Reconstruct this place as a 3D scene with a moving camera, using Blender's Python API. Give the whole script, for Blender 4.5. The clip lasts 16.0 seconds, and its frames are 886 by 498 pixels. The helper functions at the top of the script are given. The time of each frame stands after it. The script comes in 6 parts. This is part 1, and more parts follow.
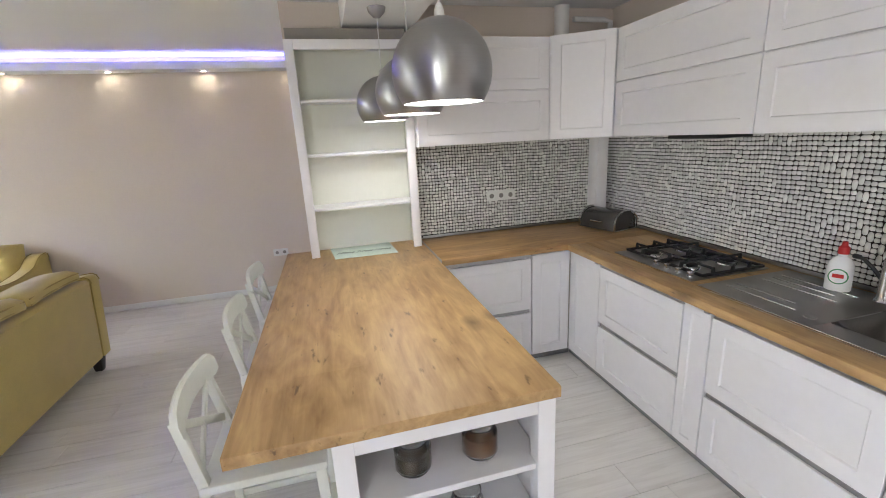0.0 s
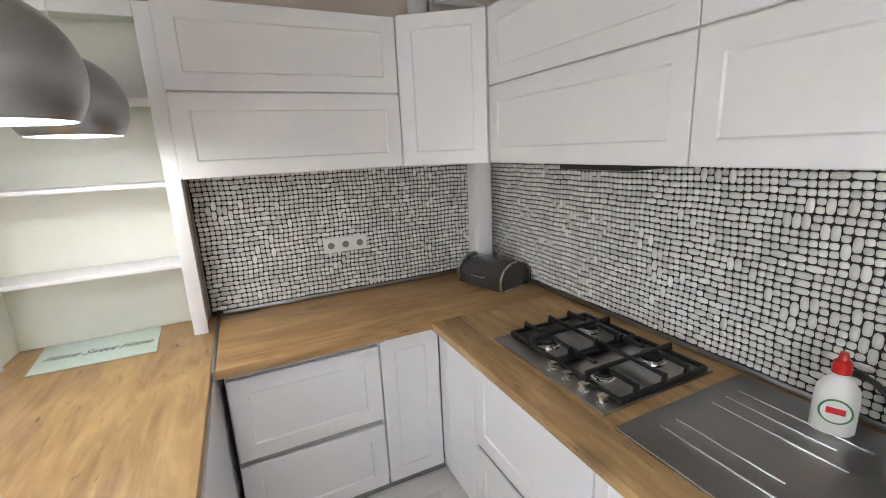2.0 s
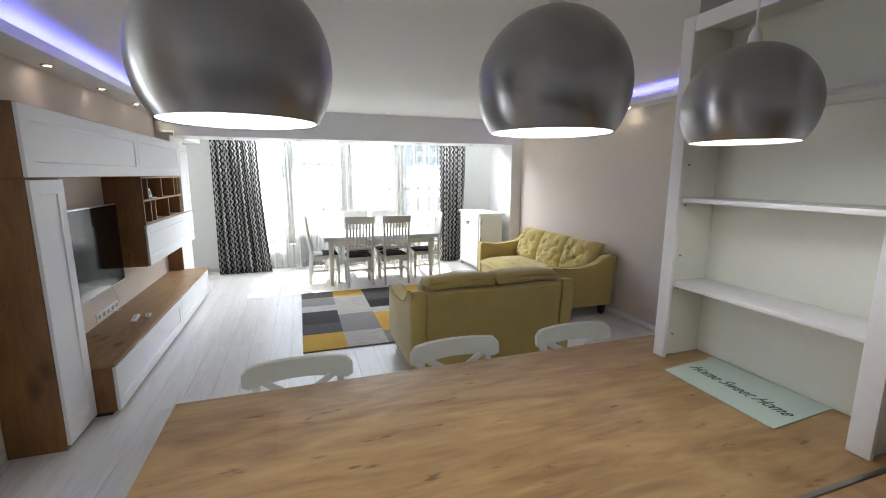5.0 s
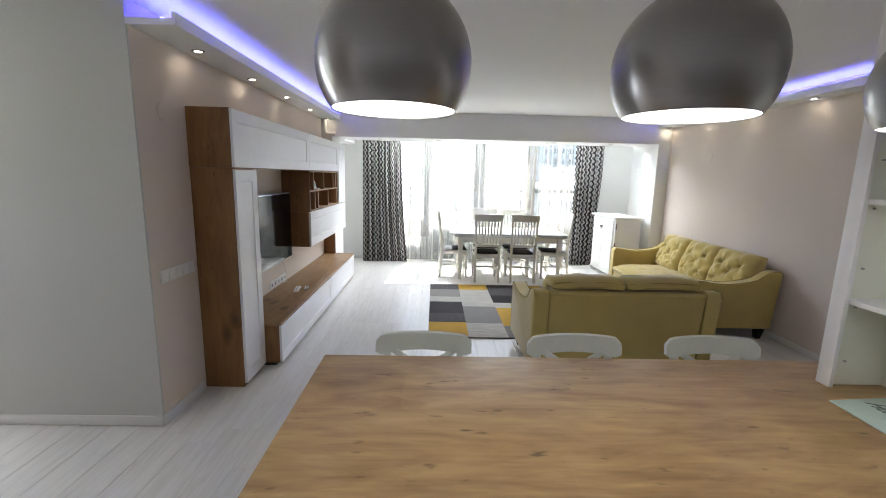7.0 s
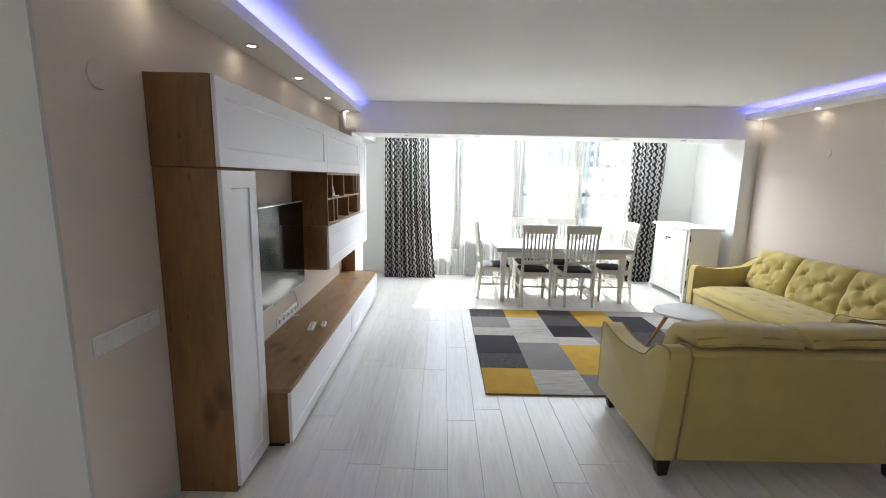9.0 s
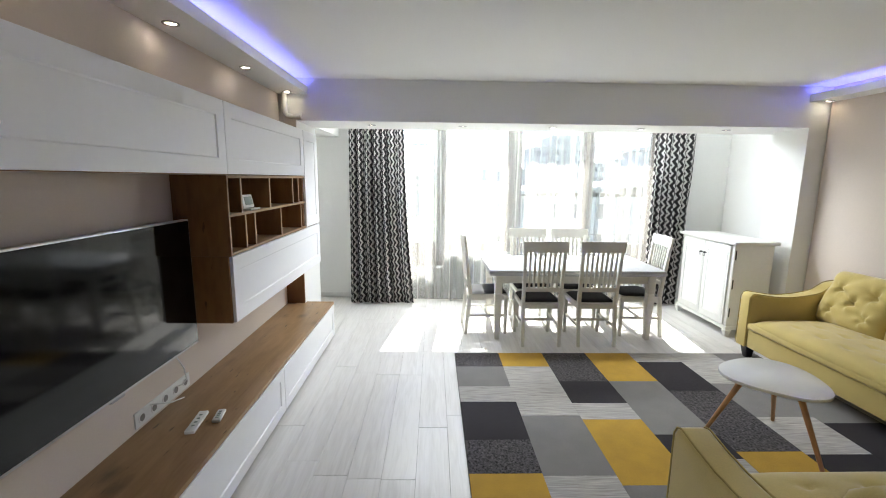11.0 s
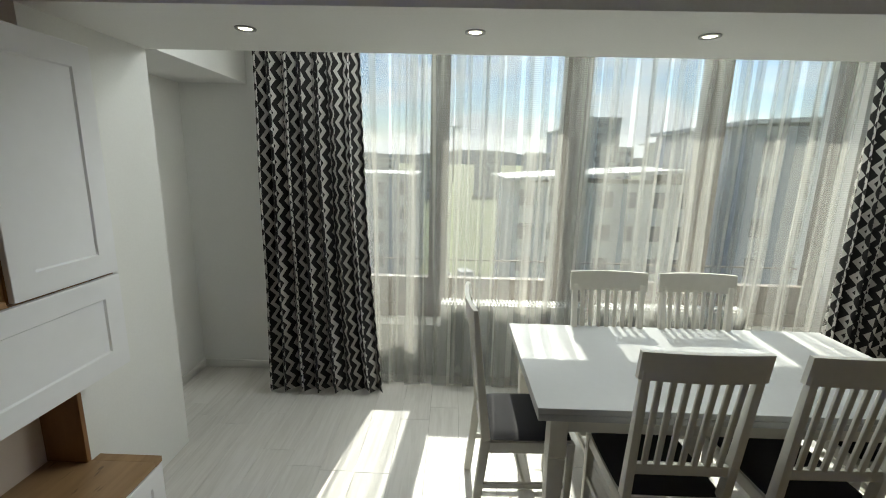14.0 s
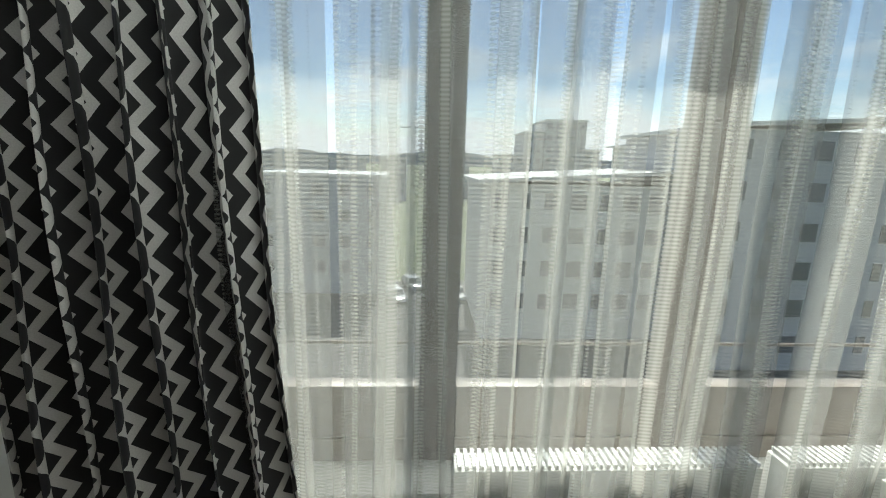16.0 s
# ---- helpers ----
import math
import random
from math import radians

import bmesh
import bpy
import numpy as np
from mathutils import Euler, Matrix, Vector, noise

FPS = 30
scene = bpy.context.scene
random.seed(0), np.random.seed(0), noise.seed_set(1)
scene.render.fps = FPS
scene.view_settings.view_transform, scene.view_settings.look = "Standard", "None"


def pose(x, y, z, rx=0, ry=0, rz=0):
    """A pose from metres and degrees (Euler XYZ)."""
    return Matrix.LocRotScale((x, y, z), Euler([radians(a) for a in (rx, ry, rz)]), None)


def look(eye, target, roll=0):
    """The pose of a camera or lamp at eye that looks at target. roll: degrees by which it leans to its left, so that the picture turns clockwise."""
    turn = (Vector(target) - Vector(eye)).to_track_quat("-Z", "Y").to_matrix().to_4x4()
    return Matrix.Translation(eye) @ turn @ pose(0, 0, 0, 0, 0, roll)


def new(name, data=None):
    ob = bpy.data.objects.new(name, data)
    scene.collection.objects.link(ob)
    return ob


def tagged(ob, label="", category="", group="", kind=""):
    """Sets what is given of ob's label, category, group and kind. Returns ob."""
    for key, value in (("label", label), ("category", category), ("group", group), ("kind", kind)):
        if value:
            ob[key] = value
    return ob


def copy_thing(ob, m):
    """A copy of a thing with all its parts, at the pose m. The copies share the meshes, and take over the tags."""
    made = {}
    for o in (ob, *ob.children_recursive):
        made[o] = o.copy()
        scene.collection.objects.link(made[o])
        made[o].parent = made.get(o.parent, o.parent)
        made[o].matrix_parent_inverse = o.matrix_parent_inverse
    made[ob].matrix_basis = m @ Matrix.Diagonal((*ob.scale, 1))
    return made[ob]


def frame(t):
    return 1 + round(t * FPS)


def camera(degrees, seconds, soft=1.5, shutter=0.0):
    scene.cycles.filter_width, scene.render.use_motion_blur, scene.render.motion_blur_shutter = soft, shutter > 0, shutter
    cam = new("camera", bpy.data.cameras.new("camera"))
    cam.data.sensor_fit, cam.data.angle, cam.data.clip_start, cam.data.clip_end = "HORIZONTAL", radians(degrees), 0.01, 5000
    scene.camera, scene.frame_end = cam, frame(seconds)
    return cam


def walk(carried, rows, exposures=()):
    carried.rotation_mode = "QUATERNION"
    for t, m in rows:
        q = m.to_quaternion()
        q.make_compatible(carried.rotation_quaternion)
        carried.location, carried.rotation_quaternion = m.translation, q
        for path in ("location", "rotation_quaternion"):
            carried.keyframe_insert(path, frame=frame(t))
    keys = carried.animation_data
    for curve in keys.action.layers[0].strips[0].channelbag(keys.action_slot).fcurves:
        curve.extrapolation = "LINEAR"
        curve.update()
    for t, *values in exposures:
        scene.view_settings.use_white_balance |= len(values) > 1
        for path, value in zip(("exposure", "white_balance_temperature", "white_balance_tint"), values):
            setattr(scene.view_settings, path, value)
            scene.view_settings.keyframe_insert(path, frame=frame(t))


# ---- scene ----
cam = camera(92.4, 16.0, soft=1.0)
PATH = [
    (0, (0.777, 0.706, 1.691), (1.256, 2.578, 1.177), -3.1),
    (0.5, (0.978, 0.86, 1.7), (1.707, 2.65, 1.185), -2.9),
    (1, (1.215, 1.076, 1.714), (2.097, 2.798, 1.207), -2.7),
    (1.5, (1.406, 1.305, 1.71), (2.329, 3.012, 1.224), -2.4),
    (2, (1.617, 1.556, 1.705), (2.44, 3.319, 1.243), -2.6),
    (2.5, (1.701, 1.789, 1.695), (2.248, 3.656, 1.233), -2.3),
    (3, (1.693, 2.089, 1.727), (1.787, 4.032, 1.264), -1.9),
    (3.5, (1.68, 2.237, 1.692), (1.136, 4.118, 1.282), -1.9),
    (4, (1.747, 2.265, 1.675), (0.547, 3.822, 1.309), -1.2),
    (4.5, (1.866, 2.215, 1.701), (0.217, 3.292, 1.353), -0.5),
    (5, (2.036, 2.229, 1.705), (0.169, 2.858, 1.361), 0.2),
    (5.2, (2.098, 2.234, 1.70), (0.187, 2.728, 1.362), 0.5),
    (6.2, (2.17, 2.258, 1.68), (0.20, 2.345, 1.338), 1.0),
    (7.3, (2.059, 2.221, 1.66), (0.088, 2.239, 1.32), 1.3),
    (7.5, (1.986, 2.253, 1.661), (0.015, 2.248, 1.324), 1.2),
    (8, (1.666, 2.064, 1.662), (-0.306, 2.061, 1.326), 1.2),
    (8.5, (1.351, 1.906, 1.652), (-0.621, 1.908, 1.314), 1.4),
    (9, (1.013, 1.833, 1.65), (-0.96, 1.835, 1.321), 1.1),
    (9.2, (0.894, 1.79, 1.65), (-1.079, 1.801, 1.323), 1.0),
    (11.5, (-0.712, 2.078, 1.692), (-2.683, 2.133, 1.355), 0.7),
    (12, (-1.121, 2.186, 1.709), (-3.086, 2.238, 1.338), 0.9),
    (12.5, (-1.573, 2.248, 1.697), (-3.534, 2.282, 1.304), 1.1),
    (13, (-2.038, 2.228, 1.706), (-3.998, 2.241, 1.309), 1.3),
    (13.5, (-2.527, 2.233, 1.704), (-4.484, 2.202, 1.296), 1.3),
    (14, (-3.015, 2.195, 1.694), (-4.973, 2.157, 1.289), 1.3),
    (14.5, (-3.494, 2.147, 1.695), (-5.454, 2.083, 1.301), 1.3),
    (15, (-3.942, 2.086, 1.685), (-5.902, 2.02, 1.292), 0.9),
    (15.5, (-4.372, 2.034, 1.644), (-6.333, 2.019, 1.248), 1.4),
    (16, (-4.774, 2.003, 1.653), (-6.732, 2.114, 1.257), 1.7),
]
EXPOSURES = [
    (0.0, 4.45, 6350, 10), (1.5, 4.65, 6350, 9), (3.0, 4.6, 6350, 8), (3.6, 4.25, 6300, 6), (4.2, 3.7, 6200, 7), (5.0, 3.6, 6150, 9), (9.0, 3.6, 6200, 9), (11.3, 3.3, 6300, 8),
    (12.0, 2.9, 6300, 8), (12.6, 2.45, 6350, 8), (13.3, 2.1, 6750, 4), (14.5, 1.55, 6700, 1), (16.0, 1.5, 6450, 0),
]
walk(cam, [(t, look(eye, target, roll)) for t, eye, target, roll in PATH], EXPOSURES)

# ---- world, sun, exposure ----
SUN_EL, SUN_AZ = radians(48), radians(265)
world = bpy.data.worlds.new("sky")
scene.world = world
world.use_nodes = True
wn, wl = world.node_tree.nodes, world.node_tree.links
sky = wn.new("ShaderNodeTexSky")
sky.sky_type, sky.sun_disc = "NISHITA", False
sky.dust_density, sky.air_density = 0.4, 1.0
sky.sun_elevation, sky.sun_rotation = SUN_EL, SUN_AZ
wn["Background"].inputs["Strength"].default_value = 0.052
# low white clouds over the horizon
wc, wm, wnz, wr, wx = (wn.new(k) for k in ("ShaderNodeTexCoord", "ShaderNodeMapping", "ShaderNodeTexNoise", "ShaderNodeMapRange", "ShaderNodeMix"))
wm.inputs["Scale"].default_value = (1.6, 1.6, 6.0)
wnz.inputs["Scale"].default_value, wnz.inputs["Detail"].default_value = 2.2, 7
wl.new(wc.outputs["Generated"], wm.inputs["Vector"])
wl.new(wm.outputs[0], wnz.inputs["Vector"])
ws, wh, wt = wn.new("ShaderNodeSeparateXYZ"), wn.new("ShaderNodeMapRange"), wn.new("ShaderNodeMath")
wl.new(wc.outputs["Generated"], ws.inputs[0])
wl.new(ws.outputs["Z"], wh.inputs["Value"])
wh.inputs["From Min"].default_value, wh.inputs["From Max"].default_value = 0.04, 0.30
wh.inputs["To Min"].default_value, wh.inputs["To Max"].default_value = 0.16, -0.16
wt.operation = "ADD"
wl.new(wnz.outputs["Fac"], wt.inputs[0])
wl.new(wh.outputs[0], wt.inputs[1])
wr.inputs["From Min"].default_value, wr.inputs["From Max"].default_value = 0.50, 0.66
wl.new(wt.outputs[0], wr.inputs["Value"])
wx.data_type = "RGBA"
wx.inputs[7].default_value = (8.5, 8.8, 9.2, 1)
wl.new(wr.outputs[0], wx.inputs[0])
wl.new(sky.outputs["Color"], wx.inputs[6])
wl.new(wx.outputs[2], wn["Background"].inputs["Color"])
sun = new("sun", bpy.data.lights.new("sun", "SUN"))
sun.data.energy, sun.data.angle, sun.data.color = 3.2, radians(0.5), (1.0, 0.95, 0.87)
# added area lamp hidden behind the beam, brightens the room like window daylight
head = new("window_fill_lamp", bpy.data.lights.new("window_fill_lamp", "AREA"))
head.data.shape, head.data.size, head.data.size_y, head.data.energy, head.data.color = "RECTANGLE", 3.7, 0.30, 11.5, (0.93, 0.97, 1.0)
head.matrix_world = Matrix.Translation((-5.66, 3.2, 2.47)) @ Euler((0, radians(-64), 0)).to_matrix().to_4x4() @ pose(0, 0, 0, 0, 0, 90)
# added area lamp in an unseen passage recess, fills the kitchen with light
side = new("passage_fill_lamp", bpy.data.lights.new("passage_fill_lamp", "AREA"))
side.data.shape, side.data.size, side.data.size_y, side.data.energy, side.data.color = "RECTANGLE", 2.0, 0.60, 2.6, (0.98, 0.98, 1.0)
side.matrix_world = Matrix.Translation((-0.50, -1.20, 1.30)) @ pose(0, 0, 0, 0, 0, 22) @ Euler((0, radians(-90), 0)).to_matrix().to_4x4()
sun.matrix_world = look((-20, 4, 18), (-20 + 1.0, 4 - 0.09, 18 - 1.116))


# ---- materials ----
def mat(name, base, rough=0.5, metal=0.0, vary=0.06, grain=30.0, big=1.5, bump=0.0, stretch=(1, 1, 1), island=0.0, **more):
    """A painted or plain surface: two scales of tone, roughness and fine relief."""
    m = bpy.data.materials.new(name)
    m.use_nodes = True
    n, l = m.node_tree.nodes, m.node_tree.links
    b = n["Principled BSDF"]
    b.inputs["Roughness"].default_value, b.inputs["Metallic"].default_value = rough, metal
    for key, value in more.items():
        b.inputs[key.replace("_", " ")].default_value = value
    tc, mp = n.new("ShaderNodeTexCoord"), n.new("ShaderNodeMapping")
    mp.inputs["Scale"].default_value = stretch
    l.new(tc.outputs["Object"], mp.inputs["Vector"])
    fine, broad = n.new("ShaderNodeTexNoise"), n.new("ShaderNodeTexNoise")
    fine.inputs["Scale"].default_value, fine.inputs["Detail"].default_value = grain, 5
    broad.inputs["Scale"].default_value, broad.inputs["Detail"].default_value = big, 3
    l.new(mp.outputs[0], fine.inputs["Vector"])
    l.new(mp.outputs[0], broad.inputs["Vector"])
    add = n.new("ShaderNodeMath")
    add.operation = "ADD"
    l.new(fine.outputs["Fac"], add.inputs[0])
    l.new(broad.outputs["Fac"], add.inputs[1])
    last = add
    if island:
        info, mul, sm = n.new("ShaderNodeNewGeometry"), n.new("ShaderNodeMath"), n.new("ShaderNodeMath")
        mul.operation, sm.operation = "MULTIPLY_ADD", "ADD"
        l.new(info.outputs["Random Per Island"], mul.inputs[0])
        mul.inputs[1].default_value, mul.inputs[2].default_value = island, -island / 2
        l.new(add.outputs[0], sm.inputs[0])
        l.new(mul.outputs[0], sm.inputs[1])
        last = sm
    ramp = n.new("ShaderNodeMapRange")
    ramp.inputs["From Min"].default_value, ramp.inputs["From Max"].default_value = 0.6, 1.4
    ramp.inputs["To Min"].default_value, ramp.inputs["To Max"].default_value = 1 - vary, 1 + vary
    l.new(last.outputs[0], ramp.inputs["Value"])
    sc = n.new("ShaderNodeVectorMath")
    sc.operation = "SCALE"
    sc.inputs[0].default_value = base
    l.new(ramp.outputs[0], sc.inputs["Scale"])
    l.new(sc.outputs[0], b.inputs["Base Color"])
    rr = n.new("ShaderNodeMapRange")
    rr.inputs["To Min"].default_value, rr.inputs["To Max"].default_value = max(rough - 0.08, 0.02), min(rough + 0.08, 1)
    l.new(broad.outputs["Fac"], rr.inputs["Value"])
    l.new(rr.outputs[0], b.inputs["Roughness"])
    if bump:
        bp = n.new("ShaderNodeBump")
        bp.inputs["Strength"].default_value, bp.inputs["Distance"].default_value = bump, 0.004
        l.new(fine.outputs["Fac"], bp.inputs["Height"])
        l.new(bp.outputs[0], b.inputs["Normal"])
    return m


def oak(name, light, dark, axis, rough=0.42, knots=0.35, board=0.24):
    """Oak: glued boards of differing tone, soft cloudy grain along one axis, sparse dark knots and cracks."""
    m = bpy.data.materials.new(name)
    m.use_nodes = True
    n, l = m.node_tree.nodes, m.node_tree.links
    b = n["Principled BSDF"]
    tc = n.new("ShaderNodeTexCoord")

    def mapped(across, along):
        mp = n.new("ShaderNodeMapping")
        sc = [across] * 3
        sc[axis] = along
        mp.inputs["Scale"].default_value = sc
        l.new(tc.outputs["Object"], mp.inputs["Vector"])
        return mp.outputs[0]

    def cloud(vector, scale, detail, twist=0.0):
        t = n.new("ShaderNodeTexNoise")
        t.inputs["Scale"].default_value, t.inputs["Detail"].default_value, t.inputs["Distortion"].default_value = scale, detail, twist
        l.new(vector, t.inputs["Vector"])
        return t.outputs["Fac"]

    def math_node(op, x, y, z=None):
        k = n.new("ShaderNodeMath")
        k.operation = op
        for i, v in enumerate((x, y, z)):
            if v is None:
                continue
            if isinstance(v, (int, float)):
                k.inputs[i].default_value = v
            else:
                l.new(v, k.inputs[i])
        return k.outputs[0]

    sep = n.new("ShaderNodeSeparateXYZ")
    l.new(tc.outputs["Object"], sep.inputs[0])
    side = sep.outputs["XYZ"[(axis + 1) % 3 if axis != 1 else 0]]
    strip = math_node("FLOOR", math_node("DIVIDE", side, board), 0)
    cut = math_node("FLOOR", math_node("MULTIPLY_ADD", sep.outputs["XYZ"[axis]], 0.55, math_node("MULTIPLY", strip, 0.37)), 0)
    wn = n.new("ShaderNodeTexWhiteNoise")
    wn.noise_dimensions = "2D"
    cb = n.new("ShaderNodeCombineXYZ")
    l.new(strip, cb.inputs[0])
    l.new(cut, cb.inputs[1])
    l.new(cb.outputs[0], wn.inputs["Vector"])
    wide = cloud(mapped(5.0, 1.1), 1.3, 4, 1.4)
    fibre = cloud(mapped(14, 0.5), 5, 7, 0.4)
    flame = cloud(mapped(11.0, 2.4), 1.0, 5, 2.2)
    tone = math_node("MULTIPLY_ADD", wn.outputs["Value"], 0.10, math_node("MULTIPLY_ADD", fibre, 0.22, math_node("MULTIPLY_ADD", flame, 0.45, math_node("MULTIPLY", wide, 0.75))))
    ramp = n.new("ShaderNodeValToRGB")
    ramp.color_ramp.elements[0].position, ramp.color_ramp.elements[1].position = 0.54, 0.98
    ramp.color_ramp.elements[0].color, ramp.color_ramp.elements[1].color = (*dark, 1), (*light, 1)
    l.new(tone, ramp.inputs["Fac"])
    # knots with ragged rims, and short cracks lying across and along
    warp = cloud(mapped(9, 9), 1.0, 4)
    knot = n.new("ShaderNodeTexVoronoi")
    knot.inputs["Scale"].default_value, knot.inputs["Randomness"].default_value = 1.0, 1.0
    l.new(mapped(3.6, 2.0), knot.inputs["Vector"])
    kd = math_node("MULTIPLY_ADD", warp, 0.16, knot.outputs["Distance"])
    kr = n.new("ShaderNodeMapRange")
    kr.inputs["From Min"].default_value, kr.inputs["From Max"].default_value = 0.10, 0.27
    kr.inputs["To Min"].default_value, kr.inputs["To Max"].default_value = knots, 1.0
    l.new(kd, kr.inputs["Value"])
    fr = n.new("ShaderNodeMapRange")
    fr.inputs["From Min"].default_value, fr.inputs["From Max"].default_value = 0.26, 0.345
    fr.inputs["To Min"].default_value, fr.inputs["To Max"].default_value = 0.42, 1.0
    l.new(cloud(mapped(34, 10), 1.0, 4), fr.inputs["Value"])
    sc = n.new("ShaderNodeVectorMath")
    sc.operation = "SCALE"
    l.new(ramp.outputs["Color"], sc.inputs[0])
    l.new(math_node("MULTIPLY", kr.outputs[0], fr.outputs[0]), sc.inputs["Scale"])
    l.new(sc.outputs[0], b.inputs["Base Color"])
    rr = n.new("ShaderNodeMapRange")
    rr.inputs["To Min"].default_value, rr.inputs["To Max"].default_value = rough - 0.07, rough + 0.09
    l.new(wide, rr.inputs["Value"])
    l.new(rr.outputs[0], b.inputs["Roughness"])
    bp = n.new("ShaderNodeBump")
    bp.inputs["Strength"].default_value, bp.inputs["Distance"].default_value = 0.1, 0.001
    l.new(fibre, bp.inputs["Height"])
    l.new(bp.outputs[0], b.inputs["Normal"])
    return m


def plank_material():
    """Whitewashed laminate: each plank a little different, grain along x."""
    m = bpy.data.materials.new("whitewashed plank")
    m.use_nodes = True
    n, l = m.node_tree.nodes, m.node_tree.links
    b = n["Principled BSDF"]
    tc, mp, info = n.new("ShaderNodeTexCoord"), n.new("ShaderNodeMapping"), n.new("ShaderNodeObjectInfo")
    shift = n.new("ShaderNodeVectorMath")
    shift.operation = "SCALE"
    shift.inputs[0].default_value = (7, 31, 13)
    l.new(info.outputs["Random"], shift.inputs["Scale"])
    l.new(tc.outputs["Object"], mp.inputs["Vector"])
    l.new(shift.outputs[0], mp.inputs["Location"])
    mp.inputs["Scale"].default_value = (1.2, 14, 1)
    fibre, cloud = n.new("ShaderNodeTexNoise"), n.new("ShaderNodeTexNoise")
    fibre.inputs["Scale"].default_value, fibre.inputs["Detail"].default_value, fibre.inputs["Distortion"].default_value = 3, 6, 0.8
    cloud.inputs["Scale"].default_value = 0.8
    l.new(mp.outputs[0], fibre.inputs["Vector"])
    l.new(mp.outputs[0], cloud.inputs["Vector"])
    a = n.new("ShaderNodeMath")
    a.operation = "MULTIPLY_ADD"
    l.new(cloud.outputs["Fac"], a.inputs[0])
    a.inputs[1].default_value = 0.6
    l.new(fibre.outputs["Fac"], a.inputs[2])
    c = n.new("ShaderNodeMath")
    c.operation = "MULTIPLY_ADD"
    l.new(info.outputs["Random"], c.inputs[0])
    c.inputs[1].default_value = 0.16
    l.new(a.outputs[0], c.inputs[2])
    ramp = n.new("ShaderNodeValToRGB")
    e = ramp.color_ramp.elements
    e[0].position, e[1].position = 0.5, 1.1
    e[0].color, e[1].color = (0.60, 0.575, 0.54, 1), (0.74, 0.72, 0.69, 1)
    l.new(c.outputs[0], ramp.inputs["Fac"])
    l.new(ramp.outputs["Color"], b.inputs["Base Color"])
    b.inputs["Roughness"].default_value = 0.32
    bp = n.new("ShaderNodeBump")
    bp.inputs["Strength"].default_value, bp.inputs["Distance"].default_value = 0.1, 0.002
    l.new(fibre.outputs["Fac"], bp.inputs["Height"])
    l.new(bp.outputs[0], b.inputs["Normal"])
    return m


def chevron_material():
    """Black cloth woven with upright pale zigzags, laid out along the cloth by its UV map in metres."""
    m = bpy.data.materials.new("chevron cloth")
    m.use_nodes = True
    n, l = m.node_tree.nodes, m.node_tree.links
    b = n["Principled BSDF"]
    tc, sp = n.new("ShaderNodeTexCoord"), n.new("ShaderNodeSeparateXYZ")
    l.new(tc.outputs["UV"], sp.inputs[0])
    tri, sh, fr, st = (n.new("ShaderNodeMath") for _ in range(4))
    tri.operation, sh.operation, fr.operation, st.operation = "PINGPONG", "MULTIPLY_ADD", "FRACT", "LESS_THAN"
    l.new(sp.outputs["Y"], tri.inputs[0])
    tri.inputs[1].default_value = 0.052
    dv = n.new("ShaderNodeMath")
    dv.operation = "DIVIDE"
    l.new(tri.outputs[0], sh.inputs[0])
    sh.inputs[1].default_value = 0.85
    l.new(sp.outputs["X"], sh.inputs[2])
    l.new(sh.outputs[0], dv.inputs[0])
    dv.inputs[1].default_value = 0.079
    l.new(dv.outputs[0], fr.inputs[0])
    l.new(fr.outputs[0], st.inputs[0])
    st.inputs[1].default_value = 0.40
    ns = n.new("ShaderNodeTexNoise")
    ns.inputs["Scale"].default_value = 260
    l.new(tc.outputs["UV"], ns.inputs["Vector"])
    mix, var = n.new("ShaderNodeMix"), n.new("ShaderNodeMapRange")
    mix.data_type = "RGBA"
    mix.inputs[6].default_value, mix.inputs[7].default_value = (0.007, 0.006, 0.0065, 1), (0.50, 0.48, 0.46, 1)
    l.new(st.outputs[0], mix.inputs[0])
    var.inputs["To Min"].default_value, var.inputs["To Max"].default_value = 0.75, 1.2
    l.new(ns.outputs["Fac"], var.inputs["Value"])
    sc = n.new("ShaderNodeVectorMath")
    sc.operation = "SCALE"
    l.new(mix.outputs[2], sc.inputs[0])
    l.new(var.outputs[0], sc.inputs["Scale"])
    l.new(sc.outputs[0], b.inputs["Base Color"])
    b.inputs["Roughness"].default_value = 0.85
    b.inputs["Sheen Weight"].default_value = 0.05
    bp = n.new("ShaderNodeBump")
    bp.inputs["Strength"].default_value, bp.inputs["Distance"].default_value = 0.2, 0.001
    l.new(ns.outputs["Fac"], bp.inputs["Height"])
    l.new(bp.outputs[0], b.inputs["Normal"])
    return m


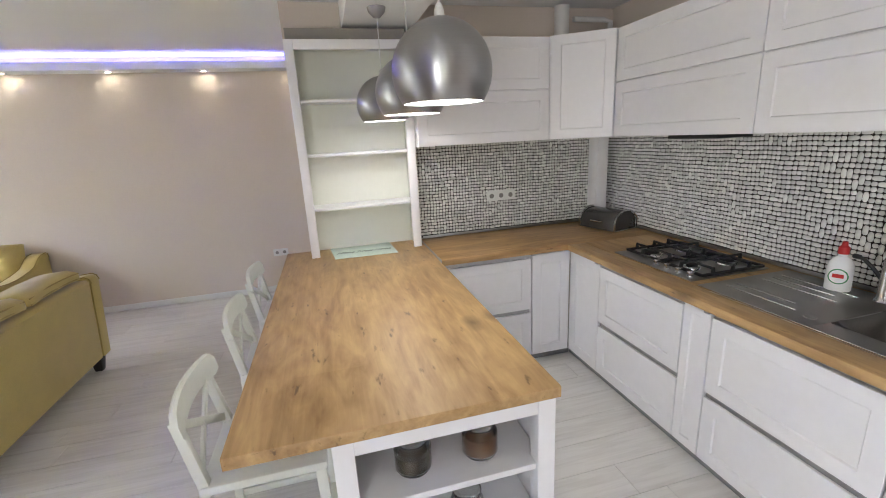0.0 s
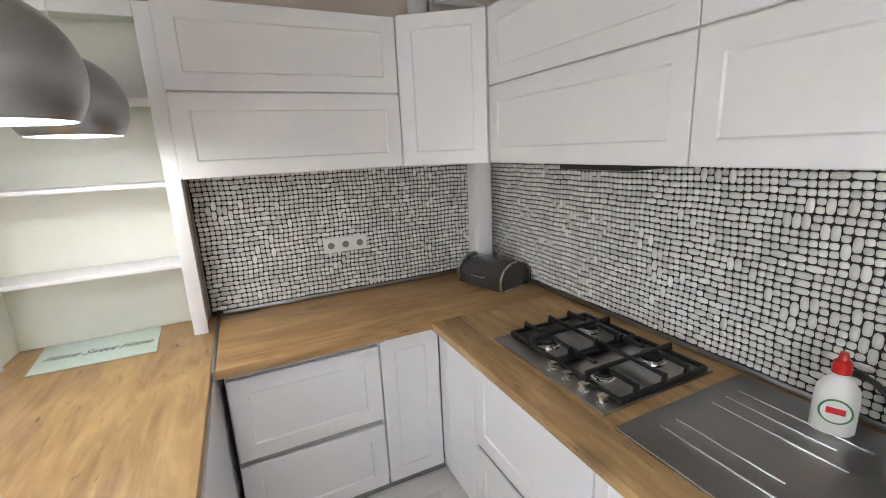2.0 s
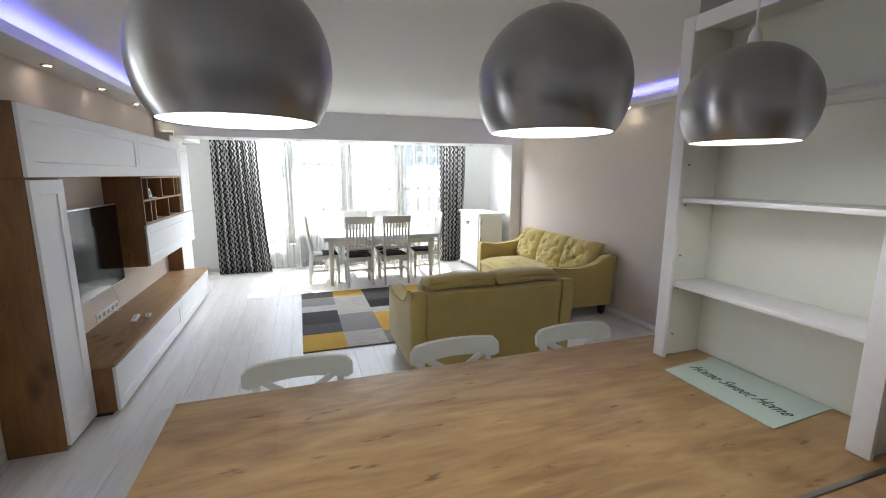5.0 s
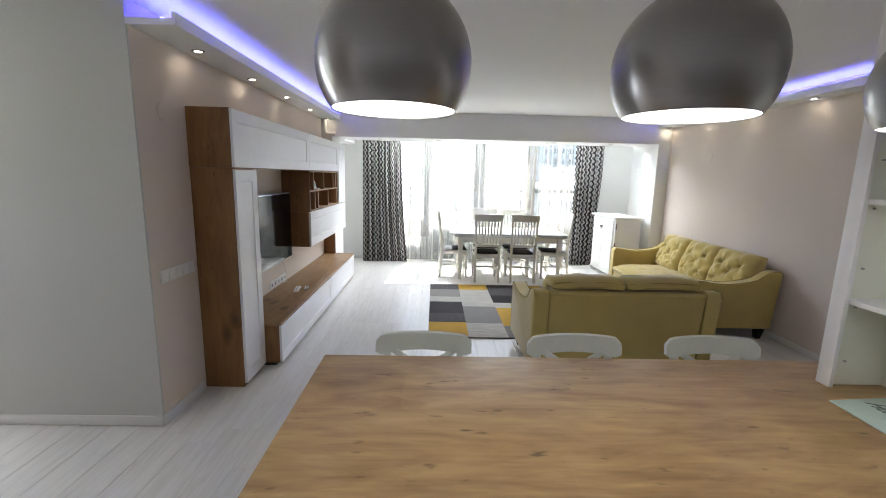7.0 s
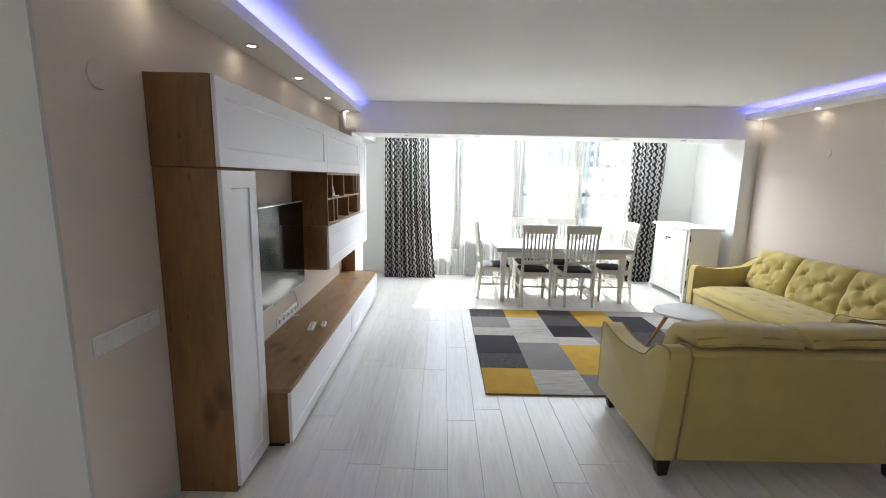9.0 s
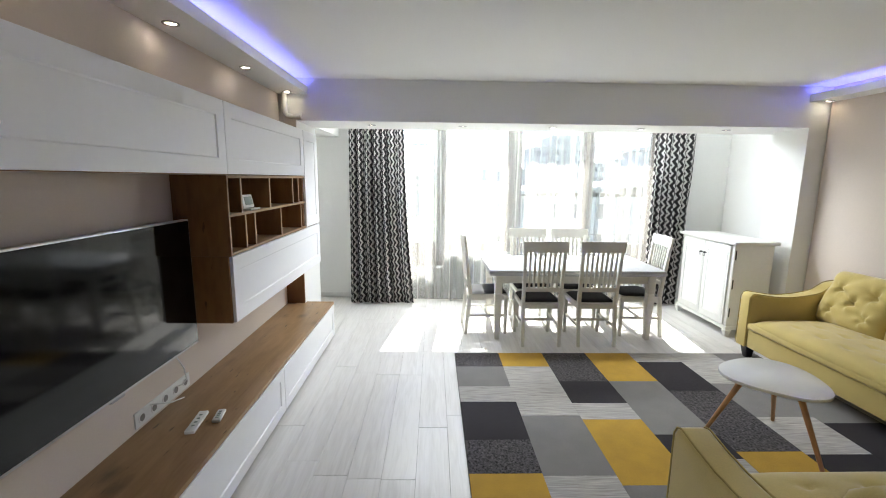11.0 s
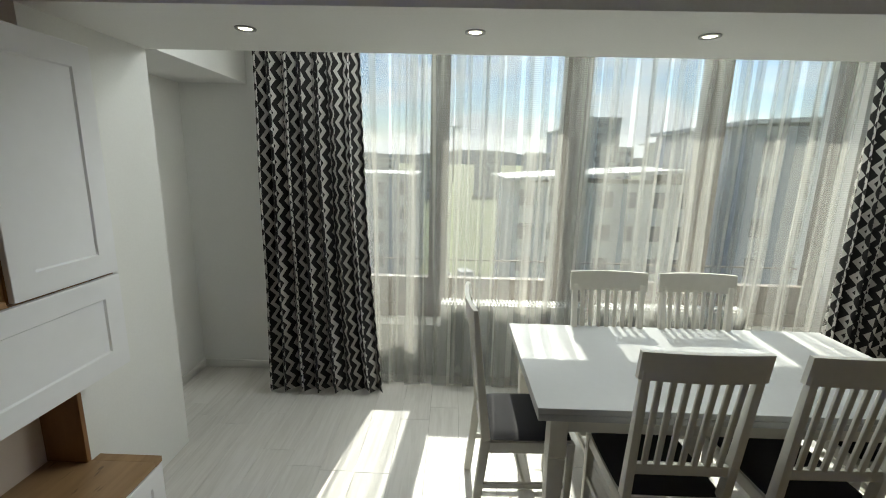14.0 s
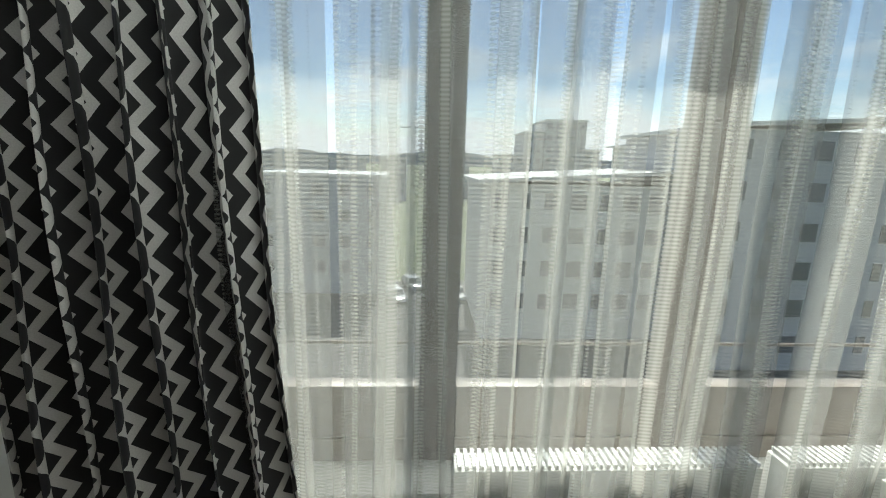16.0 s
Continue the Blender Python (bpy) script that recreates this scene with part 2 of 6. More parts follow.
def sheer_material():
    """Fine white voile with woven cross bands: partly see-through, the threads glow against the light."""
    m = bpy.data.materials.new("white voile")
    m.use_nodes = True
    n, l = m.node_tree.nodes, m.node_tree.links
    n.remove(n["Principled BSDF"])
    tc, sp = n.new("ShaderNodeTexCoord"), n.new("ShaderNodeSeparateXYZ")
    l.new(tc.outputs["UV"], sp.inputs[0])
    wv, mr = n.new("ShaderNodeMath"), n.new("ShaderNodeMapRange")
    wv.operation = "PINGPONG"
    l.new(sp.outputs["Y"], wv.inputs[0])
    wv.inputs[1].default_value = 0.006
    mr.inputs["From Max"].default_value = 0.006
    mr.inputs["To Min"].default_value, mr.inputs["To Max"].default_value = 0.05, 0.22
    l.new(wv.outputs[0], mr.inputs["Value"])
    tl, df, mixa, tr, mixb = (n.new(k) for k in ("ShaderNodeBsdfTranslucent", "ShaderNodeBsdfDiffuse", "ShaderNodeMixShader", "ShaderNodeBsdfTransparent", "ShaderNodeMixShader"))
    tl.inputs["Color"].default_value, df.inputs["Color"].default_value = (0.74, 0.73, 0.68, 1), (0.82, 0.805, 0.75, 1)
    tr.inputs["Color"].default_value = (0.85, 0.86, 0.87, 1)
    mixa.inputs[0].default_value = 0.5
    l.new(tl.outputs[0], mixa.inputs[1])
    l.new(df.outputs[0], mixa.inputs[2])
    # gathered cloth is denser in upright bands
    gm, gn, gr, ga = (n.new(k) for k in ("ShaderNodeMapping", "ShaderNodeTexNoise", "ShaderNodeMapRange", "ShaderNodeMath"))
    gm.inputs["Scale"].default_value = (15.0, 0.10, 1.0)
    l.new(tc.outputs["UV"], gm.inputs["Vector"])
    l.new(gm.outputs[0], gn.inputs["Vector"])
    gn.inputs["Scale"].default_value, gn.inputs["Detail"].default_value = 1.0, 2
    gr.inputs["From Min"].default_value, gr.inputs["From Max"].default_value = 0.54, 0.64
    gr.inputs["To Min"].default_value, gr.inputs["To Max"].default_value = 0.0, 0.30
    l.new(gn.outputs["Fac"], gr.inputs["Value"])
    ga.operation = "ADD"
    l.new(mr.outputs[0], ga.inputs[0])
    l.new(gr.outputs[0], ga.inputs[1])
    l.new(ga.outputs[0], mixb.inputs[0])
    l.new(tr.outputs[0], mixb.inputs[1])
    l.new(mixa.outputs[0], mixb.inputs[2])
    l.new(mixb.outputs[0], n["Material Output"].inputs["Surface"])
    return m


def glow(name, color, strength):
    m = bpy.data.materials.new(name)
    m.use_nodes = True
    b = m.node_tree.nodes["Principled BSDF"]
    b.inputs["Base Color"].default_value = (0.8, 0.8, 0.8, 1)
    b.inputs["Emission Color"].default_value = (*color, 1)
    b.inputs["Emission Strength"].default_value = strength
    return m


def clear(name, color=(1, 1, 1), rough=0.0, ior=1.45):
    m = bpy.data.materials.new(name)
    m.use_nodes = True
    b = m.node_tree.nodes["Principled BSDF"]
    b.inputs["Base Color"].default_value = (*color, 1)
    b.inputs["Roughness"].default_value, b.inputs["IOR"].default_value = rough, ior
    b.inputs["Transmission Weight"].default_value = 1.0
    return m


def brushed(name, base, rough, aniso):
    m = mat(name, base, rough, 1.0, vary=0.05, grain=60, stretch=(1, 1, 160))
    n, l = m.node_tree.nodes, m.node_tree.links
    tg = n.new("ShaderNodeTangent")
    tg.direction_type, tg.axis = "RADIAL", "Z"
    b = n["Principled BSDF"]
    b.inputs["Anisotropic"].default_value, b.inputs["Anisotropic Rotation"].default_value = aniso, 0.25
    l.new(tg.outputs[0], b.inputs["Tangent"])
    l.remove(b.inputs["Roughness"].links[0])
    b.inputs["Roughness"].default_value = rough
    return m


BEIGE = mat("beige wall paint", (0.68, 0.595, 0.525), 0.75, vary=0.035, grain=90, big=0.9, bump=0.08)
WHITE_WALL = mat("white wall paint", (0.83, 0.83, 0.81), 0.7, vary=0.03, grain=90, big=0.9, bump=0.08)
# greyer than WHITE_WALL, for the passage corner wall only
GREY_WALL = mat("pale grey wall tone", (0.56, 0.56, 0.53), 0.75, vary=0.035, grain=90, big=0.9, bump=0.08)
CEILING = mat("white ceiling paint", (0.86, 0.86, 0.85), 0.8, vary=0.02, grain=60, big=0.6, bump=0.05)
TRIM = mat("white trim", (0.76, 0.75, 0.73), 0.5, vary=0.03)
LACQUER = mat("white lacquer", (0.85, 0.84, 0.85), 0.33, vary=0.025, grain=25)
TV_WHITE = mat("white matt front", (0.85, 0.85, 0.87), 0.4, vary=0.02, grain=20)
SHELF_BACK = mat("off-white laminate", (0.80, 0.81, 0.73), 0.45, vary=0.02)
OAK_X = oak("oak grain along x", (0.57, 0.36, 0.16), (0.27, 0.15, 0.056), 0)
OAK_Y = oak("oak grain along y", (0.60, 0.395, 0.178), (0.28, 0.155, 0.058), 1)
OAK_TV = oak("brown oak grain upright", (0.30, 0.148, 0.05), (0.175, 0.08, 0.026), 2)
# paler than the upright boards; used for bench top and level shelves
OAK_TVX = oak("paler brown oak grain along x", (0.40, 0.25, 0.125), (0.25, 0.145, 0.063), 0)
PALE_WOOD = mat("pale wood edge", (0.42, 0.29, 0.18), 0.5, vary=0.1, grain=40)
PLANK = plank_material()
JOINT_GAP_SHADE = mat("dark joint and gap shade", (0.32, 0.295, 0.265), 0.8)
ALU = mat("aluminium profile", (0.42, 0.42, 0.43), 0.35, 1.0)
SILVER = mat("pale silver trim", (0.72, 0.72, 0.73), 0.3, 0.7)
PLINTH = mat("grey plinth", (0.32, 0.32, 0.32), 0.45, 0.6)
PENDANT = brushed("brushed aluminium", (0.38, 0.38, 0.385), 0.30, 0.75)
STEEL = mat("satin steel", (0.34, 0.33, 0.32), 0.32, 1.0, vary=0.06, grain=80, stretch=(30, 1, 1))
BOWL = mat("dull steel bowl", (0.20, 0.19, 0.18), 0.38, 1.0, vary=0.1, grain=60)
CHROME = mat("polished chrome", (0.7, 0.7, 0.7), 0.1, 1.0)
NICKEL = mat("brushed nickel", (0.36, 0.35, 0.34), 0.22, 1.0, vary=0.06)
IRON = mat("black cast iron", (0.012, 0.012, 0.013), 0.5, vary=0.3, grain=120, bump=0.2)
GLASS_DARK = mat("smoked plastic", (0.045, 0.043, 0.042), 0.10, vary=0.1, Specular_IOR_Level=0.9)
VELVET = mat("mustard velvet", (0.54, 0.42, 0.135), 0.8, vary=0.12, grain=160, big=5, bump=0.12, Sheen_Weight=0.5, Sheen_Roughness=0.4)
PIPING = mat("dark mustard piping", (0.37, 0.28, 0.08), 0.8)
BLACK_WOOD = mat("black lacquered wood", (0.012, 0.010, 0.010), 0.35)
CHAIR_WHITE = mat("white painted wood", (0.70, 0.68, 0.62), 0.4, vary=0.05, grain=30)
STOOL_WHITE = mat("antique white paint", (0.72, 0.73, 0.66), 0.4, vary=0.05, grain=30)
CUSHION = mat("charcoal seat cloth", (0.018, 0.017, 0.02), 0.85, vary=0.2, grain=250, bump=0.3)
TABLE_WHITE = mat("satin white tabletop", (0.72, 0.72, 0.70), 0.22, vary=0.02)
DINING_TOP = mat("pale grey-white tabletop", (0.47, 0.475, 0.475), 0.36, vary=0.03, Specular_IOR_Level=0.35)
BEECH = mat("oiled beech", (0.42, 0.22, 0.09), 0.4, vary=0.12, grain=25, stretch=(1, 1, 0.1))
SCREEN = mat("black television glass", (0.004, 0.004, 0.005), 0.05, Specular_IOR_Level=0.28)
PLASTIC = mat("white plastic", (0.76, 0.76, 0.74), 0.35, vary=0.02)
DARK_PLASTIC = mat("dark plastic", (0.03, 0.03, 0.032), 0.4)
GREY_PLASTIC = mat("grey display", (0.22, 0.27, 0.24), 0.3)
RED = mat("red plastic", (0.55, 0.02, 0.02), 0.3)
GREEN = mat("green print", (0.05, 0.22, 0.08), 0.4)
MINT_GLASS = mat("pale mint glass", (0.60, 0.73, 0.66), 0.08, vary=0.02, Coat_Weight=0.5)
INK = mat("dark print", (0.03, 0.05, 0.045), 0.4)
JAR_GLASS = clear("jar glass", (0.95, 0.97, 0.95))
SEEDS = mat("brown dried goods", (0.16, 0.07, 0.025), 0.8, vary=0.5, grain=220, bump=0.5)
SEEDS_DARK = mat("dark dried goods", (0.06, 0.045, 0.02), 0.8, vary=0.5, grain=220, bump=0.5)
STONE = mat("pale tumbled stone", (0.72, 0.71, 0.68), 0.5, vary=0.18, grain=35, big=5, bump=0.2, island=0.8)
SIDEBOARD_WHITE = mat("white painted wood", (0.82, 0.82, 0.79), 0.4, vary=0.03)
GROUT = mat("dark grout", (0.03, 0.026, 0.023), 0.9, vary=0.2, grain=150)
RUG_MUSTARD = mat("mustard pile", (0.50, 0.30, 0.035), 0.95, vary=0.16, grain=220, big=8, bump=0.5)
RUG_BLACK = mat("black pile", (0.022, 0.018, 0.022), 0.95, vary=0.3, grain=220, bump=0.5)
RUG_DARK = mat("dark mottled pile", (0.065, 0.058, 0.06), 0.95, vary=1.6, grain=60, big=90, bump=0.5)
RUG_GREY = mat("grey pile", (0.22, 0.21, 0.20), 0.95, vary=0.12, grain=220, big=6, bump=0.5)
RUG_LIGHT = mat("pale streaked pile", (0.42, 0.40, 0.37), 0.95, vary=0.42, grain=10, big=7, bump=0.5, stretch=(14, 0.8, 1))
CHEVRON = chevron_material()
SHEER = sheer_material()
FRAME = mat("taupe window frame", (0.21, 0.18, 0.16), 0.45, vary=0.04)
PANE = clear("window glass", (1, 1, 1), 0.0, 1.02)
LED = glow("blue led strip", (0.16, 0.16, 1.0), 2.6)
SPOT = glow("spot lens", (1.0, 0.86, 0.66), 3.5)
DIFFUSER = glow("lamp diffuser", (1.0, 0.97, 0.93), 0.9)
FACADE = mat("pale render", (0.56, 0.545, 0.515), 0.85, vary=0.06, grain=4, big=0.3)
FACADE_GREY = mat("grey render", (0.36, 0.37, 0.39), 0.85, vary=0.08, grain=4, big=0.3)
FACADE_DARK = mat("far block render", (0.33, 0.35, 0.38), 0.85, vary=0.1, grain=2, big=0.2)
WINDOW_AND_SLOT_DARK = mat("dark glazing and slot shade", (0.10, 0.11, 0.12), 0.15)
ROOF = mat("pale sheet roof", (0.50, 0.50, 0.49), 0.5, vary=0.06)
GRASS = mat("grass", (0.13, 0.15, 0.075), 0.9, vary=0.25, grain=1.0, big=0.05)
ASPHALT = mat("asphalt", (0.09, 0.088, 0.085), 0.9, vary=0.15, grain=2.0, big=0.2)
# distance haze is put into this pale blue colour
HILLS = mat("hills with haze in colour", (0.20, 0.25, 0.31), 1.0, vary=0.05, grain=0.004, big=0.001)

# ---- mesh helpers ----
AT = {}


def thing(name, loc=(0, 0, 0), rz=0.0, label="", category="", group="", kind=""):
    """An Empty at a thing's base, which carries its parts."""
    ob = new(name)
    ob.empty_display_size = 0.1
    ob.matrix_basis = pose(*loc, 0, 0, rz)
    AT[ob] = ob.matrix_basis.copy()
    return tagged(ob, label, category, group, kind)


def finish(bm, name, material, smooth=32):
    bmesh.ops.recalc_face_normals(bm, faces=bm.faces)
    me = bpy.data.meshes.new(name)
    bm.to_mesh(me)
    bm.free()
    me.materials.append(material)
    if smooth:
        for p in me.polygons:
            p.use_smooth = True
        me.set_sharp_from_angle(angle=radians(smooth))
    return me


def part(name, bm, material, parent, label="", local=False, smooth=32):
    """One mesh under a thing or a part; the bmesh is in world metres unless local."""
    if not local:
        bm.transform(AT[parent].inverted())
    ob = new(name, finish(bm, name, material, smooth))
    ob.parent = parent
    AT[ob] = AT[parent].copy()
    return tagged(ob, label)


def solo(name, bm, material, label="", category="", group="", kind="", smooth=32):
    """A thing that is a single mesh, its origin at its base."""
    xs = [v.co.copy() for v in bm.verts]
    lo = Vector([min(c[i] for c in xs) for i in range(3)])
    hi = Vector([max(c[i] for c in xs) for i in range(3)])
    base = Vector(((lo.x + hi.x) / 2, (lo.y + hi.y) / 2, lo.z))
    bm.transform(Matrix.Translation(-base))
    ob = new(name, finish(bm, name, material, smooth))
    ob.matrix_basis = Matrix.Translation(base)
    AT[ob] = ob.matrix_basis.copy()
    return tagged(ob, label, category, group, kind)


def box(x0, x1, y0, y1, z0, z1, bevel=0.0, bm=None, seg=2):
    """A box with rounded edges, in a new bmesh or joined to one."""
    b = bmesh.new()
    bmesh.ops.create_cube(b, size=1.0)
    for v in b.verts:
        v.co = Vector((x0 + (v.co.x + 0.5) * (x1 - x0), y0 + (v.co.y + 0.5) * (y1 - y0), z0 + (v.co.z + 0.5) * (z1 - z0)))
    if bevel:
        bmesh.ops.bevel(b, geom=list(b.edges), offset=bevel, segments=seg, affect="EDGES", profile=0.5)
    return joined(bm, b)


def joined(bm, b):
    if bm is None:
        return b
    me = bpy.data.meshes.new("tmp")
    b.to_mesh(me)
    b.free()
    bm.from_mesh(me)
    bpy.data.meshes.remove(me)
    return bm


def rod(p, q, r0, r1=None, seg=14, bm=None, caps=True):
    """A round bar from p to q, tapering from r0 to r1."""
    p, q = Vector(p), Vector(q)
    b = bmesh.new()
    bmesh.ops.create_cone(b, cap_ends=caps, segments=seg, radius1=r0, radius2=r0 if r1 is None else r1, depth=(q - p).length)
    turn = (q - p).to_track_quat("Z", "Y").to_matrix().to_4x4()
    b.transform(Matrix.Translation((p + q) / 2) @ turn)
    return joined(bm, b)


def bar(p, q, w, d, w2=None, d2=None, bevel=0.003, bm=None, up=(0, 0, 1)):
    """A square bar from p to q, w wide and d deep, tapering to w2 by d2."""
    p, q = Vector(p), Vector(q)
    b = bmesh.new()
    z = (q - p).normalized()
    x = Vector((1, 0, 0)) if abs(z.x) < 0.9 else Vector((0, 1, 0))
    y = z.cross(x).normalized()
    x = y.cross(z).normalized()
    w2, d2 = (w if w2 is None else w2), (d if d2 is None else d2)
    rings = []
    for c, a, e in ((p, w, d), (q, w2, d2)):
        rings.append([b.verts.new(c + x * (sx * a / 2) + y * (sy * e / 2)) for sx, sy in ((-1, -1), (1, -1), (1, 1), (-1, 1))])
    for i in range(4):
        b.faces.new((rings[0][i], rings[0][(i + 1) % 4], rings[1][(i + 1) % 4], rings[1][i]))
    b.faces.new(rings[0][::-1])
    b.faces.new(rings[1])
    if bevel:
        bmesh.ops.bevel(b, geom=list(b.edges), offset=bevel, segments=2, affect="EDGES", profile=0.5)
    return joined(bm, b)


def lathe(profile, centre=(0, 0, 0), seg=40, bm=None):
    """A turned shape from (radius, height) pairs round an upright axis."""
    b = bmesh.new()
    rings = []
    for r, z in profile:
        if r < 1e-5:
            rings.append([b.verts.new((0, 0, z))])
        else:
            rings.append([b.verts.new((r * math.cos(a), r * math.sin(a), z)) for a in np.linspace(0, 2 * math.pi, seg, endpoint=False)])
    for a, c in zip(rings, rings[1:]):
        for i in range(seg):
            j = (i + 1) % seg
            f = [a[i % len(a)], a[j % len(a)], c[j % len(c)], c[i % len(c)]]
            f = list(dict.fromkeys(f))
            if len(f) > 2:
                b.faces.new(f)
    b.transform(Matrix.Translation(centre))
    return joined(bm, b)


def tube(points, r, seg=10, bm=None):
    """A round tube along a polyline."""
    b = bmesh.new()
    pts = [Vector(p) for p in points]
    rings = []
    side = Vector((0.123, 0.456, 0.88)).normalized()
    for i, p in enumerate(pts):
        d = (pts[min(i + 1, len(pts) - 1)] - pts[max(i - 1, 0)]).normalized()
        u = (side - d * side.dot(d)).normalized()
        side = u
        v = d.cross(u)
        rings.append([b.verts.new(p + u * (r * math.cos(a)) + v * (r * math.sin(a))) for a in np.linspace(0, 2 * math.pi, seg, endpoint=False)])
    for a, c in zip(rings, rings[1:]):
        for i in range(seg):
            b.faces.new((a[i], a[(i + 1) % seg], c[(i + 1) % seg], c[i]))
    b.faces.new(rings[0][::-1])
    b.faces.new(rings[-1])
    return joined(bm, b)


def prism(outline, lo, hi, axis, bevel=0.0, bm=None, seg=2):
    """A flat outline (pairs) pushed from lo to hi along an axis; the pairs are the other two axes in order."""
    b = bmesh.new()

    def put(pair, h):
        c = list(pair)
        c.insert(axis, h)
        return b.verts.new(c)

    a = [put(p, lo) for p in outline]
    c = [put(p, hi) for p in outline]
    n = len(outline)
    for i in range(n):
        b.faces.new((a[i], a[(i + 1) % n], c[(i + 1) % n], c[i]))
    b.faces.new(a[::-1])
    b.faces.new(c)
    if bevel:
        bmesh.ops.recalc_face_normals(b, faces=b.faces)
        rim = [e for e in b.edges if (e.verts[0] in a) == (e.verts[1] in a)]
        bmesh.ops.bevel(b, geom=rim, offset=bevel, segments=seg, affect="EDGES", profile=0.5, clamp_overlap=True)
    return joined(bm, b)


def front(w, h, rail=0.075, deep=0.007, thick=0.02):
    """A shaker front in the x-z plane, from (0,0), facing -y: a frame round a sunken panel with a sloped step."""
    b = bmesh.new()
    rail = min(rail, w * 0.3, h * 0.3)
    s = 0.006

    def ring(x, z, y):
        return [b.verts.new(c) for c in ((x, y, z), (w - x, y, z), (w - x, y, h - z), (x, y, h - z))]

    e = 0.002
    rings = [ring(0, 0, thick), ring(0, 0, e), ring(e, e, 0), ring(rail, rail, 0), ring(rail + s, rail + s, deep)]
    for a, c in zip(rings, rings[1:]):
        for i in range(4):
            b.faces.new((a[i], a[(i + 1) % 4], c[(i + 1) % 4], c[i]))
    b.faces.new(rings[-1])
    b.faces.new(rings[0][::-1])
    return b


def place(bm, x, y, z, rz=0):
    bm.transform(pose(x, y, z, 0, 0, rz))
    return bm


# ---- the setting: walls, ceilings, beams ----
def wall(name, x0, x1, y0, y1, z0, z1, material, label, category="wall", bm=None):
    return solo(name, box(x0, x1, y0, y1, z0, z1, 0, bm), material, label, category, kind="structure", smooth=0)


CEIL = 2.60
wall("wall_north", -4.6, 0.585, 5.885, 6.14, 0, CEIL, BEIGE, "plain beige painted living room wall")
wall("wall_north_dining", -6.6, -4.6, 6.03, 6.23, 0, CEIL, WHITE_WALL, "white painted wall behind the sideboard")
wall("wall_south", -4.6, -0.476, 0.28, 0.48, 0, CEIL, BEIGE, "beige painted wall behind the television")
wall("wall_south_dining", -6.6, -4.62, 0.0, 0.2, 0, CEIL, WHITE_WALL, "white painted wall of the dining corner")
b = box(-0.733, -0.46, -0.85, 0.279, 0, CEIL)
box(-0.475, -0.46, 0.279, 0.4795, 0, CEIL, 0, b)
# unseen recess made for the fill lamp; its back panel keeps sun out
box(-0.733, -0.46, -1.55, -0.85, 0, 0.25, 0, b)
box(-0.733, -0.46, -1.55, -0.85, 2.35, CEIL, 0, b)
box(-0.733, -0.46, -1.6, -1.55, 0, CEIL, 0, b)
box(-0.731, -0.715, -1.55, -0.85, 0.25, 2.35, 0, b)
solo("wall_hall", b, GREY_WALL, "pale grey wall at the passage corner with an added recess for a fill lamp", "wall", kind="structure", smooth=0)
# out of view; the opening is added to let sky light into the kitchen
b = box(-0.733, 0.05, -1.8, -1.6, 0, CEIL)
box(0.05, 0.65, -1.8, -1.6, 0, 1.0, 0, b)
box(0.05, 0.65, -1.8, -1.6, 2.1, CEIL, 0, b)
box(0.65, 3.3, -1.8, -1.6, 0, CEIL, 0, b)
solo("wall_hall_end", b, BEIGE, "beige end wall with an added unseen opening that lets sky light in", "wall", kind="structure", smooth=0)
wall("wall_kitchen_north", 0.585, 3.12, 3.98, 4.12, 0, CEIL, BEIGE, "beige wall above and behind kitchen units")
wall("wall_return", 0.585, 0.705, 4.12, 6.14, 0, CEIL, BEIGE, "beige return wall beside the kitchen")
wall("wall_east", 3.12, 3.30, -1.6, 4.12, 0, CEIL, BEIGE, "beige kitchen wall behind hob and sink")
wall("pillar_south", -5.26, -4.61, -0.2, 0.64, 0, 2.21, WHITE_WALL, "white pillar under the end of the beam", "pillar")
wall("pillar_north", -5.05, -4.61, 5.70, 6.03, 0, 2.21, WHITE_WALL, "white pillar beside the sideboard", "pillar")
wall("beam", -5.26, -4.61, -0.2, 6.03, 2.21, CEIL, WHITE_WALL, "white ceiling beam before the dining area", "beam")
wall("beam_kitchen", 0.975, 1.45, -1.6, 3.98, 2.42, CEIL, CEILING, "white lowered beam carrying the pendant lamps", "beam")
wall("ceiling", -4.61, 0.975, -1.6, 5.94, CEIL, CEIL + 0.15, CEILING, "flat white painted ceiling of the living room", "ceiling")
wall("ceiling_dining", -6.6, -4.61, -0.4, 6.23, CEIL + 0.002, CEIL + 0.15, CEILING, "flat white ceiling of the dining area", "ceiling")
wall("ceiling_kitchen", 0.975, 3.3, -1.8, 4.12, CEIL + 0.002, CEIL + 0.15, CEILING, "flat white ceiling of the kitchen", "ceiling")

# window wall: solid ends, parapet, head
b = box(-6.56, -6.2, -0.2, 1.1, 0, CEIL)
box(-6.56, -6.2, 5.08, 6.03, 0, CEIL, 0, b)
box(-6.56, -6.16, 1.1, 5.08, 0, 0.43, 0, b)
box(-6.56, -6.2, 1.1, 5.08, 2.58, CEIL, 0, b)
solo("wall_west", b, WHITE_WALL, "white window wall with a low parapet", "wall", kind="structure", smooth=0)
solo("soffit_west", box(-6.198, -5.262, 0.202, 0.70, 2.205, 2.598, 0.006), CEILING, "white boxed soffit in the dining corner", "soffit", kind="structure")

